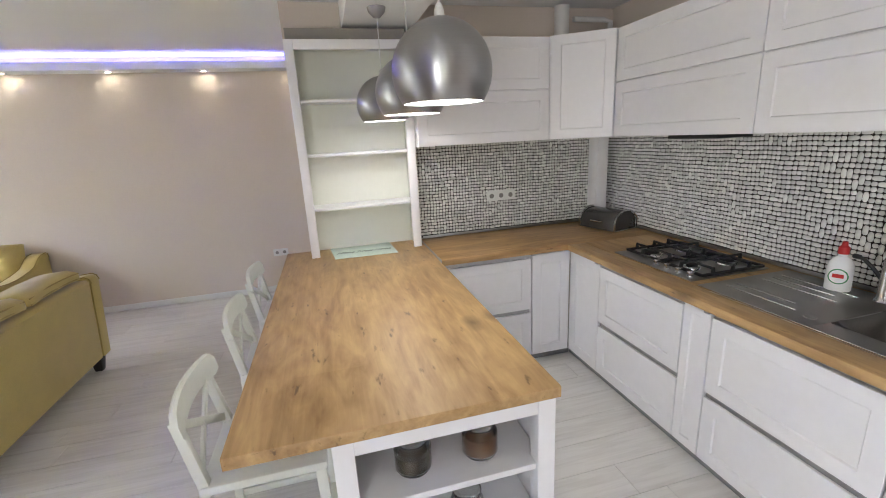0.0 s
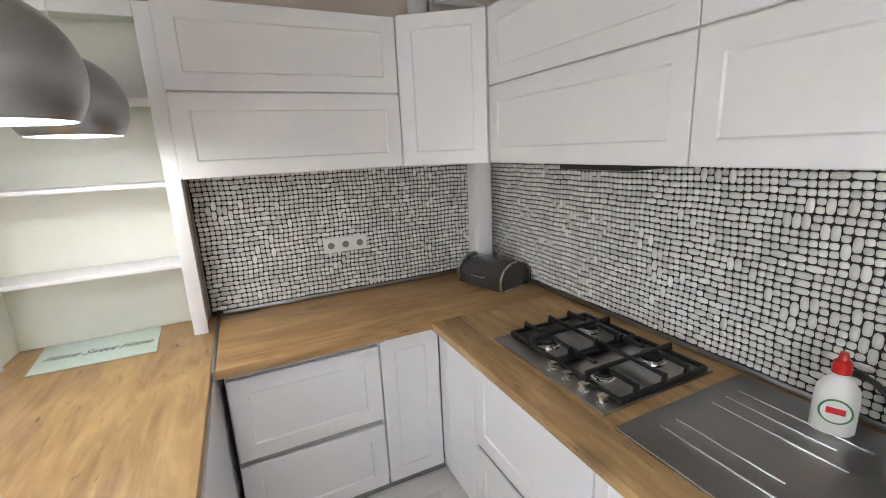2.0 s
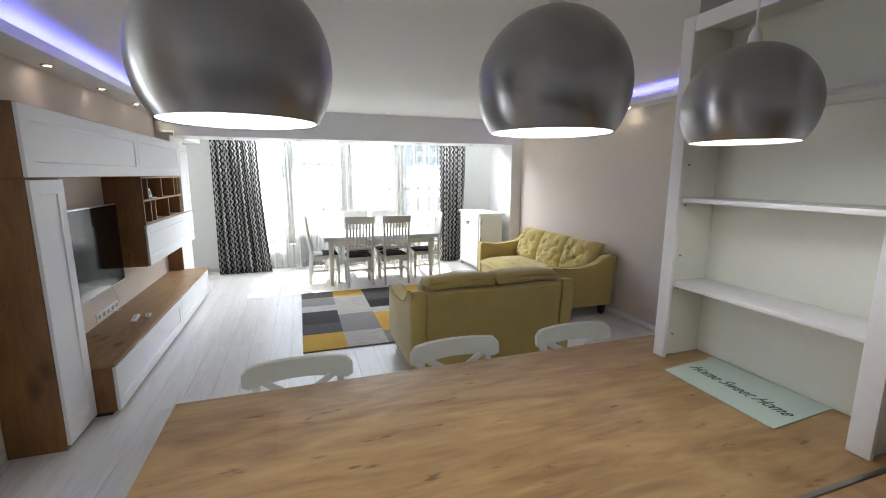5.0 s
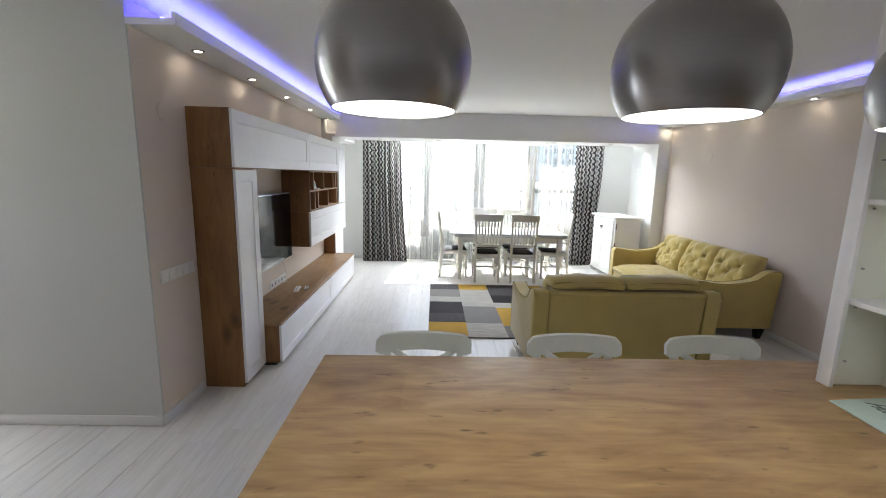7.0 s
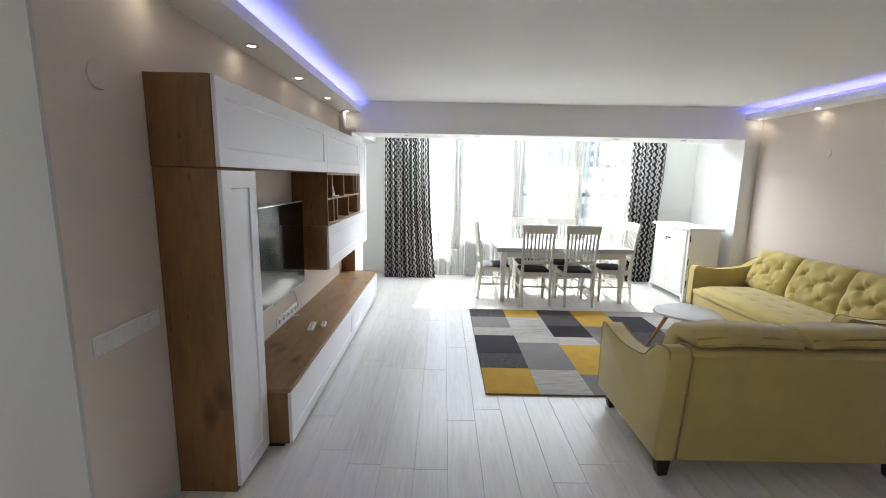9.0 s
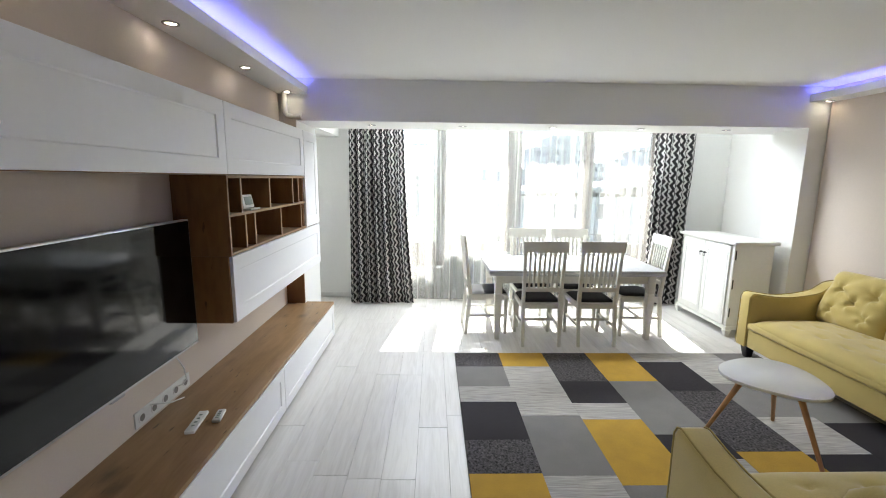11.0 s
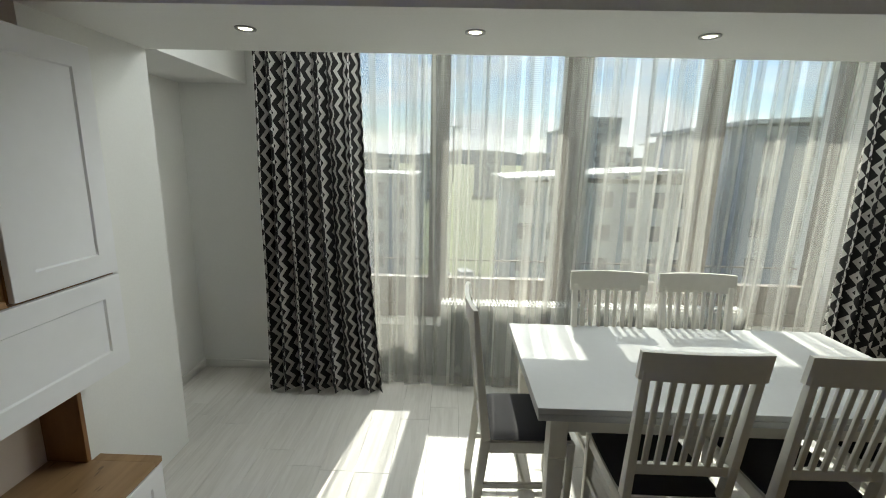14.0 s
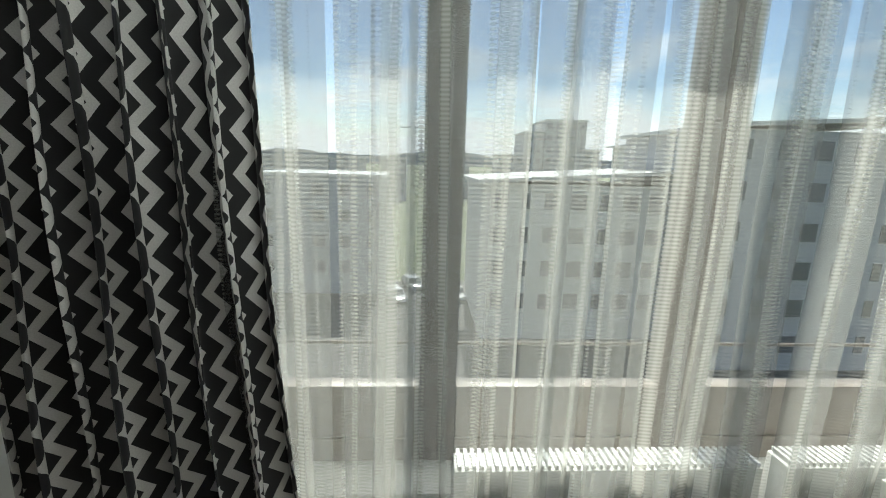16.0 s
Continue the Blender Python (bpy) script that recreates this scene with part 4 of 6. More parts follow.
part("end_rim", box(2.60, 2.96, 1.055, 1.20, 0.898, 0.906), STEEL, s)
bowl = bmesh.new()
rings = []
for inset, z in ((-0.004, 0.9065), (0.004, 0.900), (0.012, 0.88), (0.02, 0.76), (0.05, 0.735), (0.12, 0.73)):
    ring = []
    for i in range(40):
        a = 2 * math.pi * i / 40
        ca, sa = math.cos(a), math.sin(a)
        px = 2.78 + (0.182 - inset) * math.copysign(abs(ca) ** 0.35, ca)
        py = 1.50 + (0.302 - inset) * math.copysign(abs(sa) ** 0.35, sa)
        ring.append(bowl.verts.new((px, py, z)))
    rings.append(ring)
for a, c in zip(rings, rings[1:]):
    for i in range(40):
        bowl.faces.new((a[i], a[(i + 1) % 40], c[(i + 1) % 40], c[i]))
bowl.faces.new(rings[-1])
part("bowl", bowl, BOWL, s, smooth=60)
for i, x in enumerate((2.60, 2.665, 2.83, 2.895, 2.96)):
    y0 = 1.93 + 0.05 * (i % 2)
    part("rib", box(x, x + 0.008, y0, 2.26, 0.9055, 0.9095, 0.0018), CHROME, s)
part("waste_cap", lathe([(0, 0.906), (0.022, 0.906), (0.02, 0.9085), (0, 0.9085)], (2.585, 1.86, 0), 24), STEEL, s)
part("overflow", box(2.70, 2.74, 1.793, 1.797, 0.855, 0.865, 0.001), IRON, s)
t = thing("kitchen_tap", (3.01, 1.87, 0.906), 0, "chrome kitchen tap with coiled spring spout", "tap")
part("body", lathe([(0, 0.907), (0.033, 0.907), (0.030, 0.915), (0.024, 0.925), (0.023, 1.09), (0.019, 1.10), (0.019, 1.16), (0, 1.16)], (3.01, 1.87, 0), 28), NICKEL, t)
arc = [(3.01 - 0.11 * (1 - math.cos(a)) * 1.0, 1.87 - 0.085 * (1 - math.cos(a)), 1.16 + 0.13 * math.sin(a)) for a in np.linspace(0, math.pi, 24)]
part("hose", tube(arc, 0.011, 10), NICKEL, t)
coil = []
for i in range(24 * 14):
    f = i / (24 * 14 - 1)
    k = f * 23
    j = min(int(k), 22)
    p = Vector(arc[j]).lerp(Vector(arc[j + 1]), k - j)
    d = (Vector(arc[j + 1]) - Vector(arc[j])).normalized()
    u = d.cross(Vector((0.61, -0.79, 0))).normalized()
    v = d.cross(u)
    a = 2 * math.pi * f * 24
    coil.append(p + (u * math.cos(a) + v * math.sin(a)) * 0.019)
part("spring", tube(coil, 0.0035, 6), NICKEL, t)
e = Vector(arc[-1])
part("spray_head", lathe([(0, -0.20), (0.017, -0.20), (0.019, -0.19), (0.017, -0.10), (0.012, -0.085), (0.011, 0.0), (0, 0.0)], e, 24), NICKEL, t)
part("lever", tube([(3.015, 1.89, 0.995), (3.025, 1.93, 1.03), (3.035, 1.975, 1.06), (3.045, 2.005, 1.065)], 0.008, 12), DARK_PLASTIC, t)
part("lever_tip", rod((3.044, 2.0, 1.065), (3.05, 2.025, 1.064), 0.011), DARK_PLASTIC, t)

# soap bottle (label kept as plain shapes)
s = thing("soap_bottle", (2.985, 2.03, 0.9065), 25, "white dish soap bottle with red cap", "bottle")
sh = lathe([(0, 0), (0.042, 0.0), (0.048, 0.008), (0.048, 0.10), (0.045, 0.13), (0.030, 0.155), (0.017, 0.165), (0.017, 0.175), (0, 0.175)], (0, 0, 0), 32)
sh.transform(Matrix.Diagonal((0.62, 1.0, 1, 1)))
part("body", sh, PLASTIC, s, local=True)
part("cap", lathe([(0, 0.175), (0.021, 0.175), (0.020, 0.205), (0.012, 0.213), (0.009, 0.232), (0, 0.234)], (0, 0, 0), 24), RED, s, local=True)
lab = lathe([(0, 0), (0.036, 0), (0.036, 0.0015), (0, 0.0015)], (0, 0, 0), 28)
lab.transform(pose(-0.0285, 0, 0.072, 0, -90, 0))
lab2 = lathe([(0, 0), (0.031, 0), (0.031, 0.001), (0, 0.001)], (0, 0, 0), 28)
lab2.transform(pose(-0.030, 0, 0.072, 0, -90, 0))
part("label_rim", lab, GREEN, s, local=True)
part("label", lab2, PLASTIC, s, local=True)
part("label_mark", box(-0.0325, -0.031, -0.02, 0.02, 0.066, 0.084, 0.0005), RED, s, local=True)

# bread box with rounded roll top
t = thing("bread_box", (2.93, 3.66, 0.9), 14, "dark smoked bread box with chrome end frames", "bread box")
prof = [(-0.125, 0.004), (0.125, 0.004), (0.125, 0.09)] + [(0.0 + 0.125 * math.cos(a), 0.06 + 0.095 * math.sin(a)) for a in np.linspace(0.35, math.pi, 14)]
part("body", prism(prof, -0.17, 0.17, 1, 0.004), GLASS_DARK, t, local=True)
for y in (-0.182, 0.172):
    pp = [(x * 1.04, z * 1.03) for x, z in prof]
    part("end_frame", tube([(x, y + 0.005, z) for x, z in pp] + [(pp[0][0], y + 0.005, pp[0][1])], 0.007, 8), CHROME, t, local=True)
part("handle", tube([(-0.128, -0.05, 0.07), (-0.143, -0.045, 0.07), (-0.143, 0.045, 0.07), (-0.128, 0.05, 0.07)], 0.006, 8), CHROME, t, local=True)


# pendants
def pendant(x, y):
    p = thing("pendant_lamp", (x, y, 1.793), 0, "brushed aluminium globe pendant lamp, lit", "lamp", "pendant lamps")
    R, rim = 0.163, 0.132
    a0 = -math.acos(rim / R)
    pr = [(R * math.cos(a), 0.098 + R * math.sin(a)) for a in np.linspace(a0, math.pi / 2 - 0.10, 26)]
    inner = [((R - 0.003) * math.cos(a), 0.098 + (R - 0.003) * math.sin(a)) for a in np.linspace(math.pi / 2 - 0.10, a0, 26)]
    sh = part("shade", lathe(pr + inner, (0, 0, 0), 64), PENDANT, p, local=True, smooth=50)
    part("diffuser", lathe([(0, 0.012), (0.134, 0.012), (0.134, 0.016), (0, 0.016)], (0, 0, 0), 48), DIFFUSER, p, "glowing white disc", local=True)
    part("neck", lathe([(0, 0.258), (0.018, 0.258), (0.014, 0.285), (0.008, 0.30), (0, 0.30)], (0, 0, 0), 20), PLASTIC, p, local=True)
    part("cord", rod((0, 0, 0.299), (0, 0, 0.588), 0.003, seg=8), PLASTIC, p, local=True)
    part("canopy", lathe([(0, 0.569), (0.02, 0.573), (0.048, 0.603), (0.054, 0.627), (0, 0.627)], (0, 0, 0), 32), PENDANT, p, local=True)
    return p


for x, y in ((1.172, 2.137), (1.19, 2.765), (1.15, 3.405)):
    pendant(x, y)


# ---- bar stools with cross backs ----
def bar_stool():
    s = thing("bar_stool", (0.46, 2.19, 0), 0, "white painted bar stool with cross-shaped back", "stool", "bar stools")
    part("seat", box(-0.20, 0.20, -0.20, 0.20, 0.61, 0.645, 0.012), STOOL_WHITE, s, local=True)
    for sy in (-1, 1):
        part("back_leg", bar((-0.21, sy * 0.185, 0.0), (-0.185, sy * 0.175, 0.64), 0.03, 0.035, 0.034, 0.036), STOOL_WHITE, s, local=True)
        part("back_post", bar((-0.185, sy * 0.175, 0.64), (-0.232, sy * 0.168, 0.885), 0.034, 0.034, 0.03, 0.028), STOOL_WHITE, s, local=True)
        part("front_leg", bar((0.19, sy * 0.185, 0.0), (0.175, sy * 0.175, 0.61), 0.03, 0.03, 0.036, 0.036), STOOL_WHITE, s, local=True)
        part("cross_bar", bar((-0.192, sy * 0.16, 0.665), (-0.222, -sy * 0.155, 0.86), 0.012, 0.03), STOOL_WHITE, s, local=True)
        part("stretcher", bar((-0.20, sy * 0.183, 0.28), (0.183, sy * 0.183, 0.28), 0.02, 0.03), STOOL_WHITE, s, local=True)
    part("foot_rail", bar((0.184, -0.18, 0.22), (0.184, 0.18, 0.22), 0.03, 0.022), STOOL_WHITE, s, local=True)
    pts = []
    n = 18
    for i in range(n + 1):
        f = i / n * 2 - 1
        pts.append((f * 0.222, 0.852 - 0.022 * f * f + 0.02 * max(0, abs(f) - 0.9) / 0.1, 0.938 - 0.008 * f * f - 0.028 * (max(0, abs(f) - 0.84) / 0.16) ** 2))
    b = bmesh.new()
    rows = []
    for y, lo, hi in pts:
        bow = -0.235 + 0.03 * (y / 0.22) ** 2
        rows.append([b.verts.new((bow + 0.011, y, lo)), b.verts.new((bow - 0.011, y, lo)), b.verts.new((bow - 0.018, y, hi - 0.006)), b.verts.new((bow - 0.008, y, hi)), b.verts.new((bow + 0.004, y, hi - 0.006))])
    for a, c in zip(rows, rows[1:]):
        for i in range(5):
            b.faces.new((a[i], a[(i + 1) % 5], c[(i + 1) % 5], c[i]))
    b.faces.new(rows[0])
    b.faces.new(rows[-1][::-1])
    part("top_rail", b, STOOL_WHITE, s, local=True, smooth=50)
    return s


st = bar_stool()
copy_thing(st, pose(0.46, 2.90, 0, 0, 0, 1))
copy_thing(st, pose(0.46, 3.55, 0, 0, 0, -1))


# ---- television wall ----
TV_Y, WALL_Y = 0.80, 0.482


def tv_front(parent, x0, x1, z0, z1, name="door", y=TV_Y, rail=0.085):
    f = front(x1 - x0 - 0.004, z1 - z0 - 0.003, rail)
    f.transform(pose(x1 - 0.002, y, z0, 0, 0, 180))
    return part(name, f, TV_WHITE, parent, smooth=20)


c = thing("tall_cabinet", (-1.165, 0.64, 0), 0, "tall brown oak cabinet with white shaker door", "cabinet")
part("body", box(-1.35, -0.98, WALL_Y, TV_Y - 0.022, 0.0, 1.678, 0.002), OAK_TV, c)
tv_front(c, -1.352, -0.985, 0.03, 1.67)
c = thing("bridge_cabinet", (-2.6, 0.64, 1.68), 0, "long brown oak wall cabinet with white flap fronts", "cabinet")
part("body", box(-4.275, -0.975, WALL_Y, TV_Y - 0.022, 1.68, 2.093, 0.002), OAK_TV, c)
tv_front(c, -2.815, -0.98, 1.683, 2.09, "flap")
tv_front(c, -4.275, -2.815, 1.683, 2.09, "flap")
c = thing("end_cabinet", (-4.51, 0.64, 1.21), 0, "upright white wall cabinet at the shelf end", "cabinet")
part("body", box(-4.59, -4.278, WALL_Y, TV_Y - 0.022, 1.21, 2.093, 0.002), OAK_TV, c)
part("body", box(-4.71, -4.612, 0.662, TV_Y - 0.022, 1.21, 2.093, 0.002), OAK_TV, c)
tv_front(c, -4.715, -4.28, 1.213, 2.09)
c = thing("flap_cabinet", (-3.77, 0.64, 0.80), 0, "long wall cabinet with white flap and oak end", "cabinet")
part("body", box(-4.59, -2.79, WALL_Y, TV_Y - 0.022, 0.80, 1.205, 0.002), OAK_TV, c)
part("body", box(-4.71, -4.612, 0.662, TV_Y - 0.022, 0.80, 1.205, 0.002), OAK_TV, c)
tv_front(c, -4.715, -2.80, 0.803, 1.205, "flap")

# pigeonhole shelf between them
c = thing("cubby_shelf", (-3.53, 0.64, 1.21), 0, "brown oak pigeonhole shelf with uneven compartments", "shelf")
part("back", box(-4.276, -2.79, WALL_Y, WALL_Y + 0.012, 1.21, 1.677), OAK_TV, c, smooth=0)
part("side", box(-2.808, -2.79, WALL_Y + 0.012, TV_Y, 1.207, 1.677, 0.001), OAK_TV, c)
part("side", box(-4.276, -4.258, WALL_Y + 0.012, TV_Y - 0.024, 1.21, 1.677, 0.001), OAK_TV, c)
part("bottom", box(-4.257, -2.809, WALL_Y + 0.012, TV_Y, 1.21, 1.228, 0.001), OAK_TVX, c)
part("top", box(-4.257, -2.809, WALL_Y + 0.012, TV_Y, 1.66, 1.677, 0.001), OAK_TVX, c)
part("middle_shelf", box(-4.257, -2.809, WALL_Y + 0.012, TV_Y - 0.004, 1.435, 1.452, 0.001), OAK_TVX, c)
for x, z0, z1 in ((-2.97, 1.452, 1.66), (-3.43, 1.452, 1.66), (-3.93, 1.452, 1.66), (-4.08, 1.452, 1.66), (-3.01, 1.228, 1.435), (-3.15, 1.228, 1.435), (-3.63, 1.228, 1.435), (-4.13, 1.228, 1.435)):
    d = part("divider", box(x - 0.008, x + 0.008, WALL_Y + 0.012, TV_Y - 0.004, z0, z1), OAK_TV, c, smooth=0)
    part("edge", box(x - 0.009, x + 0.009, TV_Y - 0.0035, TV_Y, z0, z1), PALE_WOOD, d, smooth=0)
th = thing("thermostat", (-3.205, 0.735, 1.452), 0, "small white thermostat with grey display", "thermostat")
tb = box(-0.082, 0.082, -0.012, 0.012, 0.012, 0.10, 0.005)
tb.transform(pose(0, 0, 0, 12, 0, 0))
part("body", tb, PLASTIC, th, local=True)
tb = box(-0.062, 0.05, 0.0122, 0.0135, 0.03, 0.085, 0.0005)
tb.transform(pose(0, 0, 0, 12, 0, 0))
part("display", tb, GREY_PLASTIC, th, local=True)
part("stand", box(-0.075, 0.075, -0.03, 0.05, 0.0, 0.012, 0.003), PLASTIC, th, local=True)
sb = thing("model_sailboat", (-2.89, 0.70, 1.452), 0, "tiny pale wooden sailing boat ornament", "ornament")
part("hull", prism(((-0.05, 0.012), (-0.035, 0.0), (0.035, 0.0), (0.05, 0.012)), -0.012, 0.012, 1, 0.002), PALE_WOOD, sb, local=True)
part("sail", prism(((-0.035, 0.02), (0.035, 0.02), (0.0, 0.13)), -0.002, 0.002, 1), PLASTIC, sb, local=True)
part("mast", rod((0, 0, 0.012), (0, 0, 0.135), 0.002, seg=8), PALE_WOOD, sb, local=True)

# low bench
c = thing("tv_bench", (-3.0, 0.71, 0), 0, "low oak television bench with white flap fronts", "bench")
part("body", box(-4.60, -1.356, WALL_Y, 0.918, 0.03, 0.362, 0.002), OAK_TV, c)
part("body", box(-4.64, -4.612, 0.662, 0.918, 0.03, 0.362, 0.001), OAK_TV, c)
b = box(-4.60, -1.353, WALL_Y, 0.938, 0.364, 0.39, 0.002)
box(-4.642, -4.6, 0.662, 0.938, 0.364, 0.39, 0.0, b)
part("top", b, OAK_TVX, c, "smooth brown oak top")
tv_front(c, -3.14, -1.356, 0.035, 0.36, "flap", 0.94, 0.07)
tv_front(c, -4.64, -3.142, 0.035, 0.36, "flap", 0.94, 0.07)
part("plinth", box(-4.58, -1.37, 0.50, 0.88, 0.0, 0.03), IRON, c, smooth=0)
solo("oak_panel", box(-4.60, -4.58, WALL_Y, 0.66, 0.392, 0.797, 0.001), OAK_TV, "short oak panel between bench and cabinet", "panel")

# television with remotes, cable
t = thing("television", (-2.12, 0.55, 0.69), 0, "large flat wall television, switched off", "television")
part("back", box(-2.755, -1.515, 0.515, 0.545, 0.705, 1.415, 0.006), DARK_PLASTIC, t)
part("bezel", box(-2.772, -1.498, 0.545, 0.578, 0.69, 1.428, 0.004), SILVER, t)
part("screen", box(-2.763, -1.507, 0.578, 0.581, 0.705, 1.42, 0.0005), SCREEN, t, smooth=0)
part("logo_tab", box(-2.16, -2.08, 0.55, 0.575, 0.678, 0.69, 0.002), ALU, t)
part("bracket", box(-2.3, -1.95, WALL_Y, 0.515, 0.95, 1.2), DARK_PLASTIC, t)
solo("power_cable", tube([(-2.60, 0.52, 0.71), (-2.66, 0.51, 0.64), (-2.70, 0.52, 0.56), (-2.70, 0.53, 0.49), (-2.68, 0.515, 0.468), (-2.66, 0.495, 0.465)], 0.004, 8), PLASTIC, "pale power cable from television to socket", "cable")
solo("aerial_cable", tube([(-2.43, 0.49, 0.48), (-2.45, 0.52, 0.475), (-2.50, 0.56, 0.455), (-2.58, 0.58, 0.44)], 0.004, 8), PLASTIC, "white cable hanging from the sockets", "cable")
for x, y, w, l, rz in ((-2.40, 0.745, 0.05, 0.20, 8), (-2.46, 0.83, 0.042, 0.115, 10)):
    r = thing("remote_control", (x, y, 0.39), rz, "white remote control lying on the bench", "remote", "remote controls")
    part("body", box(-l / 2, l / 2, -w / 2, w / 2, 0.0, 0.018, 0.006), PLASTIC, r, local=True)
    for i in range(4):
        part("button", box(-l * 0.3 + i * l * 0.17, -l * 0.3 + i * l * 0.17 + 0.012, -0.008, 0.008, 0.0175, 0.0195, 0.001), GREY_PLASTIC, r, local=True)


for x, y, z, sy in ((-0.72, 0.482, 2.02, 1), (-3.6, 5.883, 1.98, -1)):
    cv = lathe([(0, 0), (0.055, 0), (0.053, 0.004), (0, 0.005)], (0, 0, 0), 32)
    cv.transform(pose(x, y, z, -90 * sy, 0, 0))
    solo("junction_cover", cv, BEIGE, "round painted junction cover on the wall", "wall cover", "junction covers")


# spots
def spot(x, y, z):
    s = thing("ceiling_spot", (x, y, z), 0, "small round recessed ceiling spot, lit", "spot light", "recessed spots")
    part("ring", lathe([(0.026, -0.001), (0.042, -0.001), (0.042, -0.006), (0.034, -0.008), (0.026, -0.003)], (0, 0, 0), 28), ALU, s, local=True)
    part("lens", lathe([(0, -0.001), (0.026, -0.001), (0.026, -0.003), (0, -0.004)], (0, 0, 0), 24), SPOT, s, local=True)
    return s


first = spot(-0.98, 0.60, 2.455)
for x in (-1.85, -2.73, -3.62, -4.50):
    copy_thing(first, pose(x, 0.60, 2.455))
for x in (0.52, -0.32, -1.16, -2.01, -2.85, -3.69, -4.53):
    copy_thing(first, pose(x, 5.79, 2.455))
for y in (1.33, 2.27, 3.21, 4.14, 5.05):
    copy_thing(first, pose(-4.88, y, 2.21))
tube_pipe = tube([(-4.56, 0.55, 2.455), (-4.56, 0.55, 2.275), (-4.57, 0.57, 2.25), (-4.58, 0.60, 2.245), (-4.58, 0.70, 2.242)], 0.026, 12)
solo("heating_pipe", tube_pipe, TRIM, "white painted heating pipe bending round the pillar", "pipe")


# ---- sofas ----
def pillow(w, h, t, tufts, seed=0, n=26, wrinkle=0.006, depth=0.04):
    """A stuffed cushion, w wide and h tall, lying in x-z and facing -y, with buttoned dips in its face."""
    b = bmesh.new()
    front_v, back_v = [], []
    for i in range(n + 1):
        u = i / n * 2 - 1
        rf, rb = [], []
        for j in range(n + 1):
            v = j / n * 2 - 1
            e = max(0.0, (1 - abs(u) ** 5)) ** 0.5 * max(0.0, (1 - abs(v) ** 5)) ** 0.5
            d = t * e
            for bu, bv in tufts:
                rr = ((u - bu) * w) ** 2 + ((v - bv) * h) ** 2
                d -= depth * e * math.exp(-rr / 0.0022)
                ang = math.atan2((v - bv) * h, (u - bu) * w)
                d -= wrinkle * 1.5 * e * math.exp(-rr / 0.02) * (0.5 + 0.5 * math.cos(4 * ang + seed))
            d += wrinkle * e * noise.noise((u * 3 + seed, v * 3, seed * 1.7))
            pull = 1 - 0.03 * abs(u * v) ** 3
            x, z = u * w / 2 * pull, v * h / 2 * pull
            rf.append(b.verts.new((x, -d, z)))
            rb.append(rf[-1] if e < 1e-6 else b.verts.new((x, t * 0.45 * e, z)))
        front_v.append(rf)
        back_v.append(rb)
    for i in range(n):
        for j in range(n):
            for g in (front_v, back_v):
                f = list(dict.fromkeys((g[i][j], g[i + 1][j], g[i + 1][j + 1], g[i][j + 1])))
                if len(f) > 2:
                    try:
                        b.faces.new(f)
                    except ValueError:
                        pass
    return b


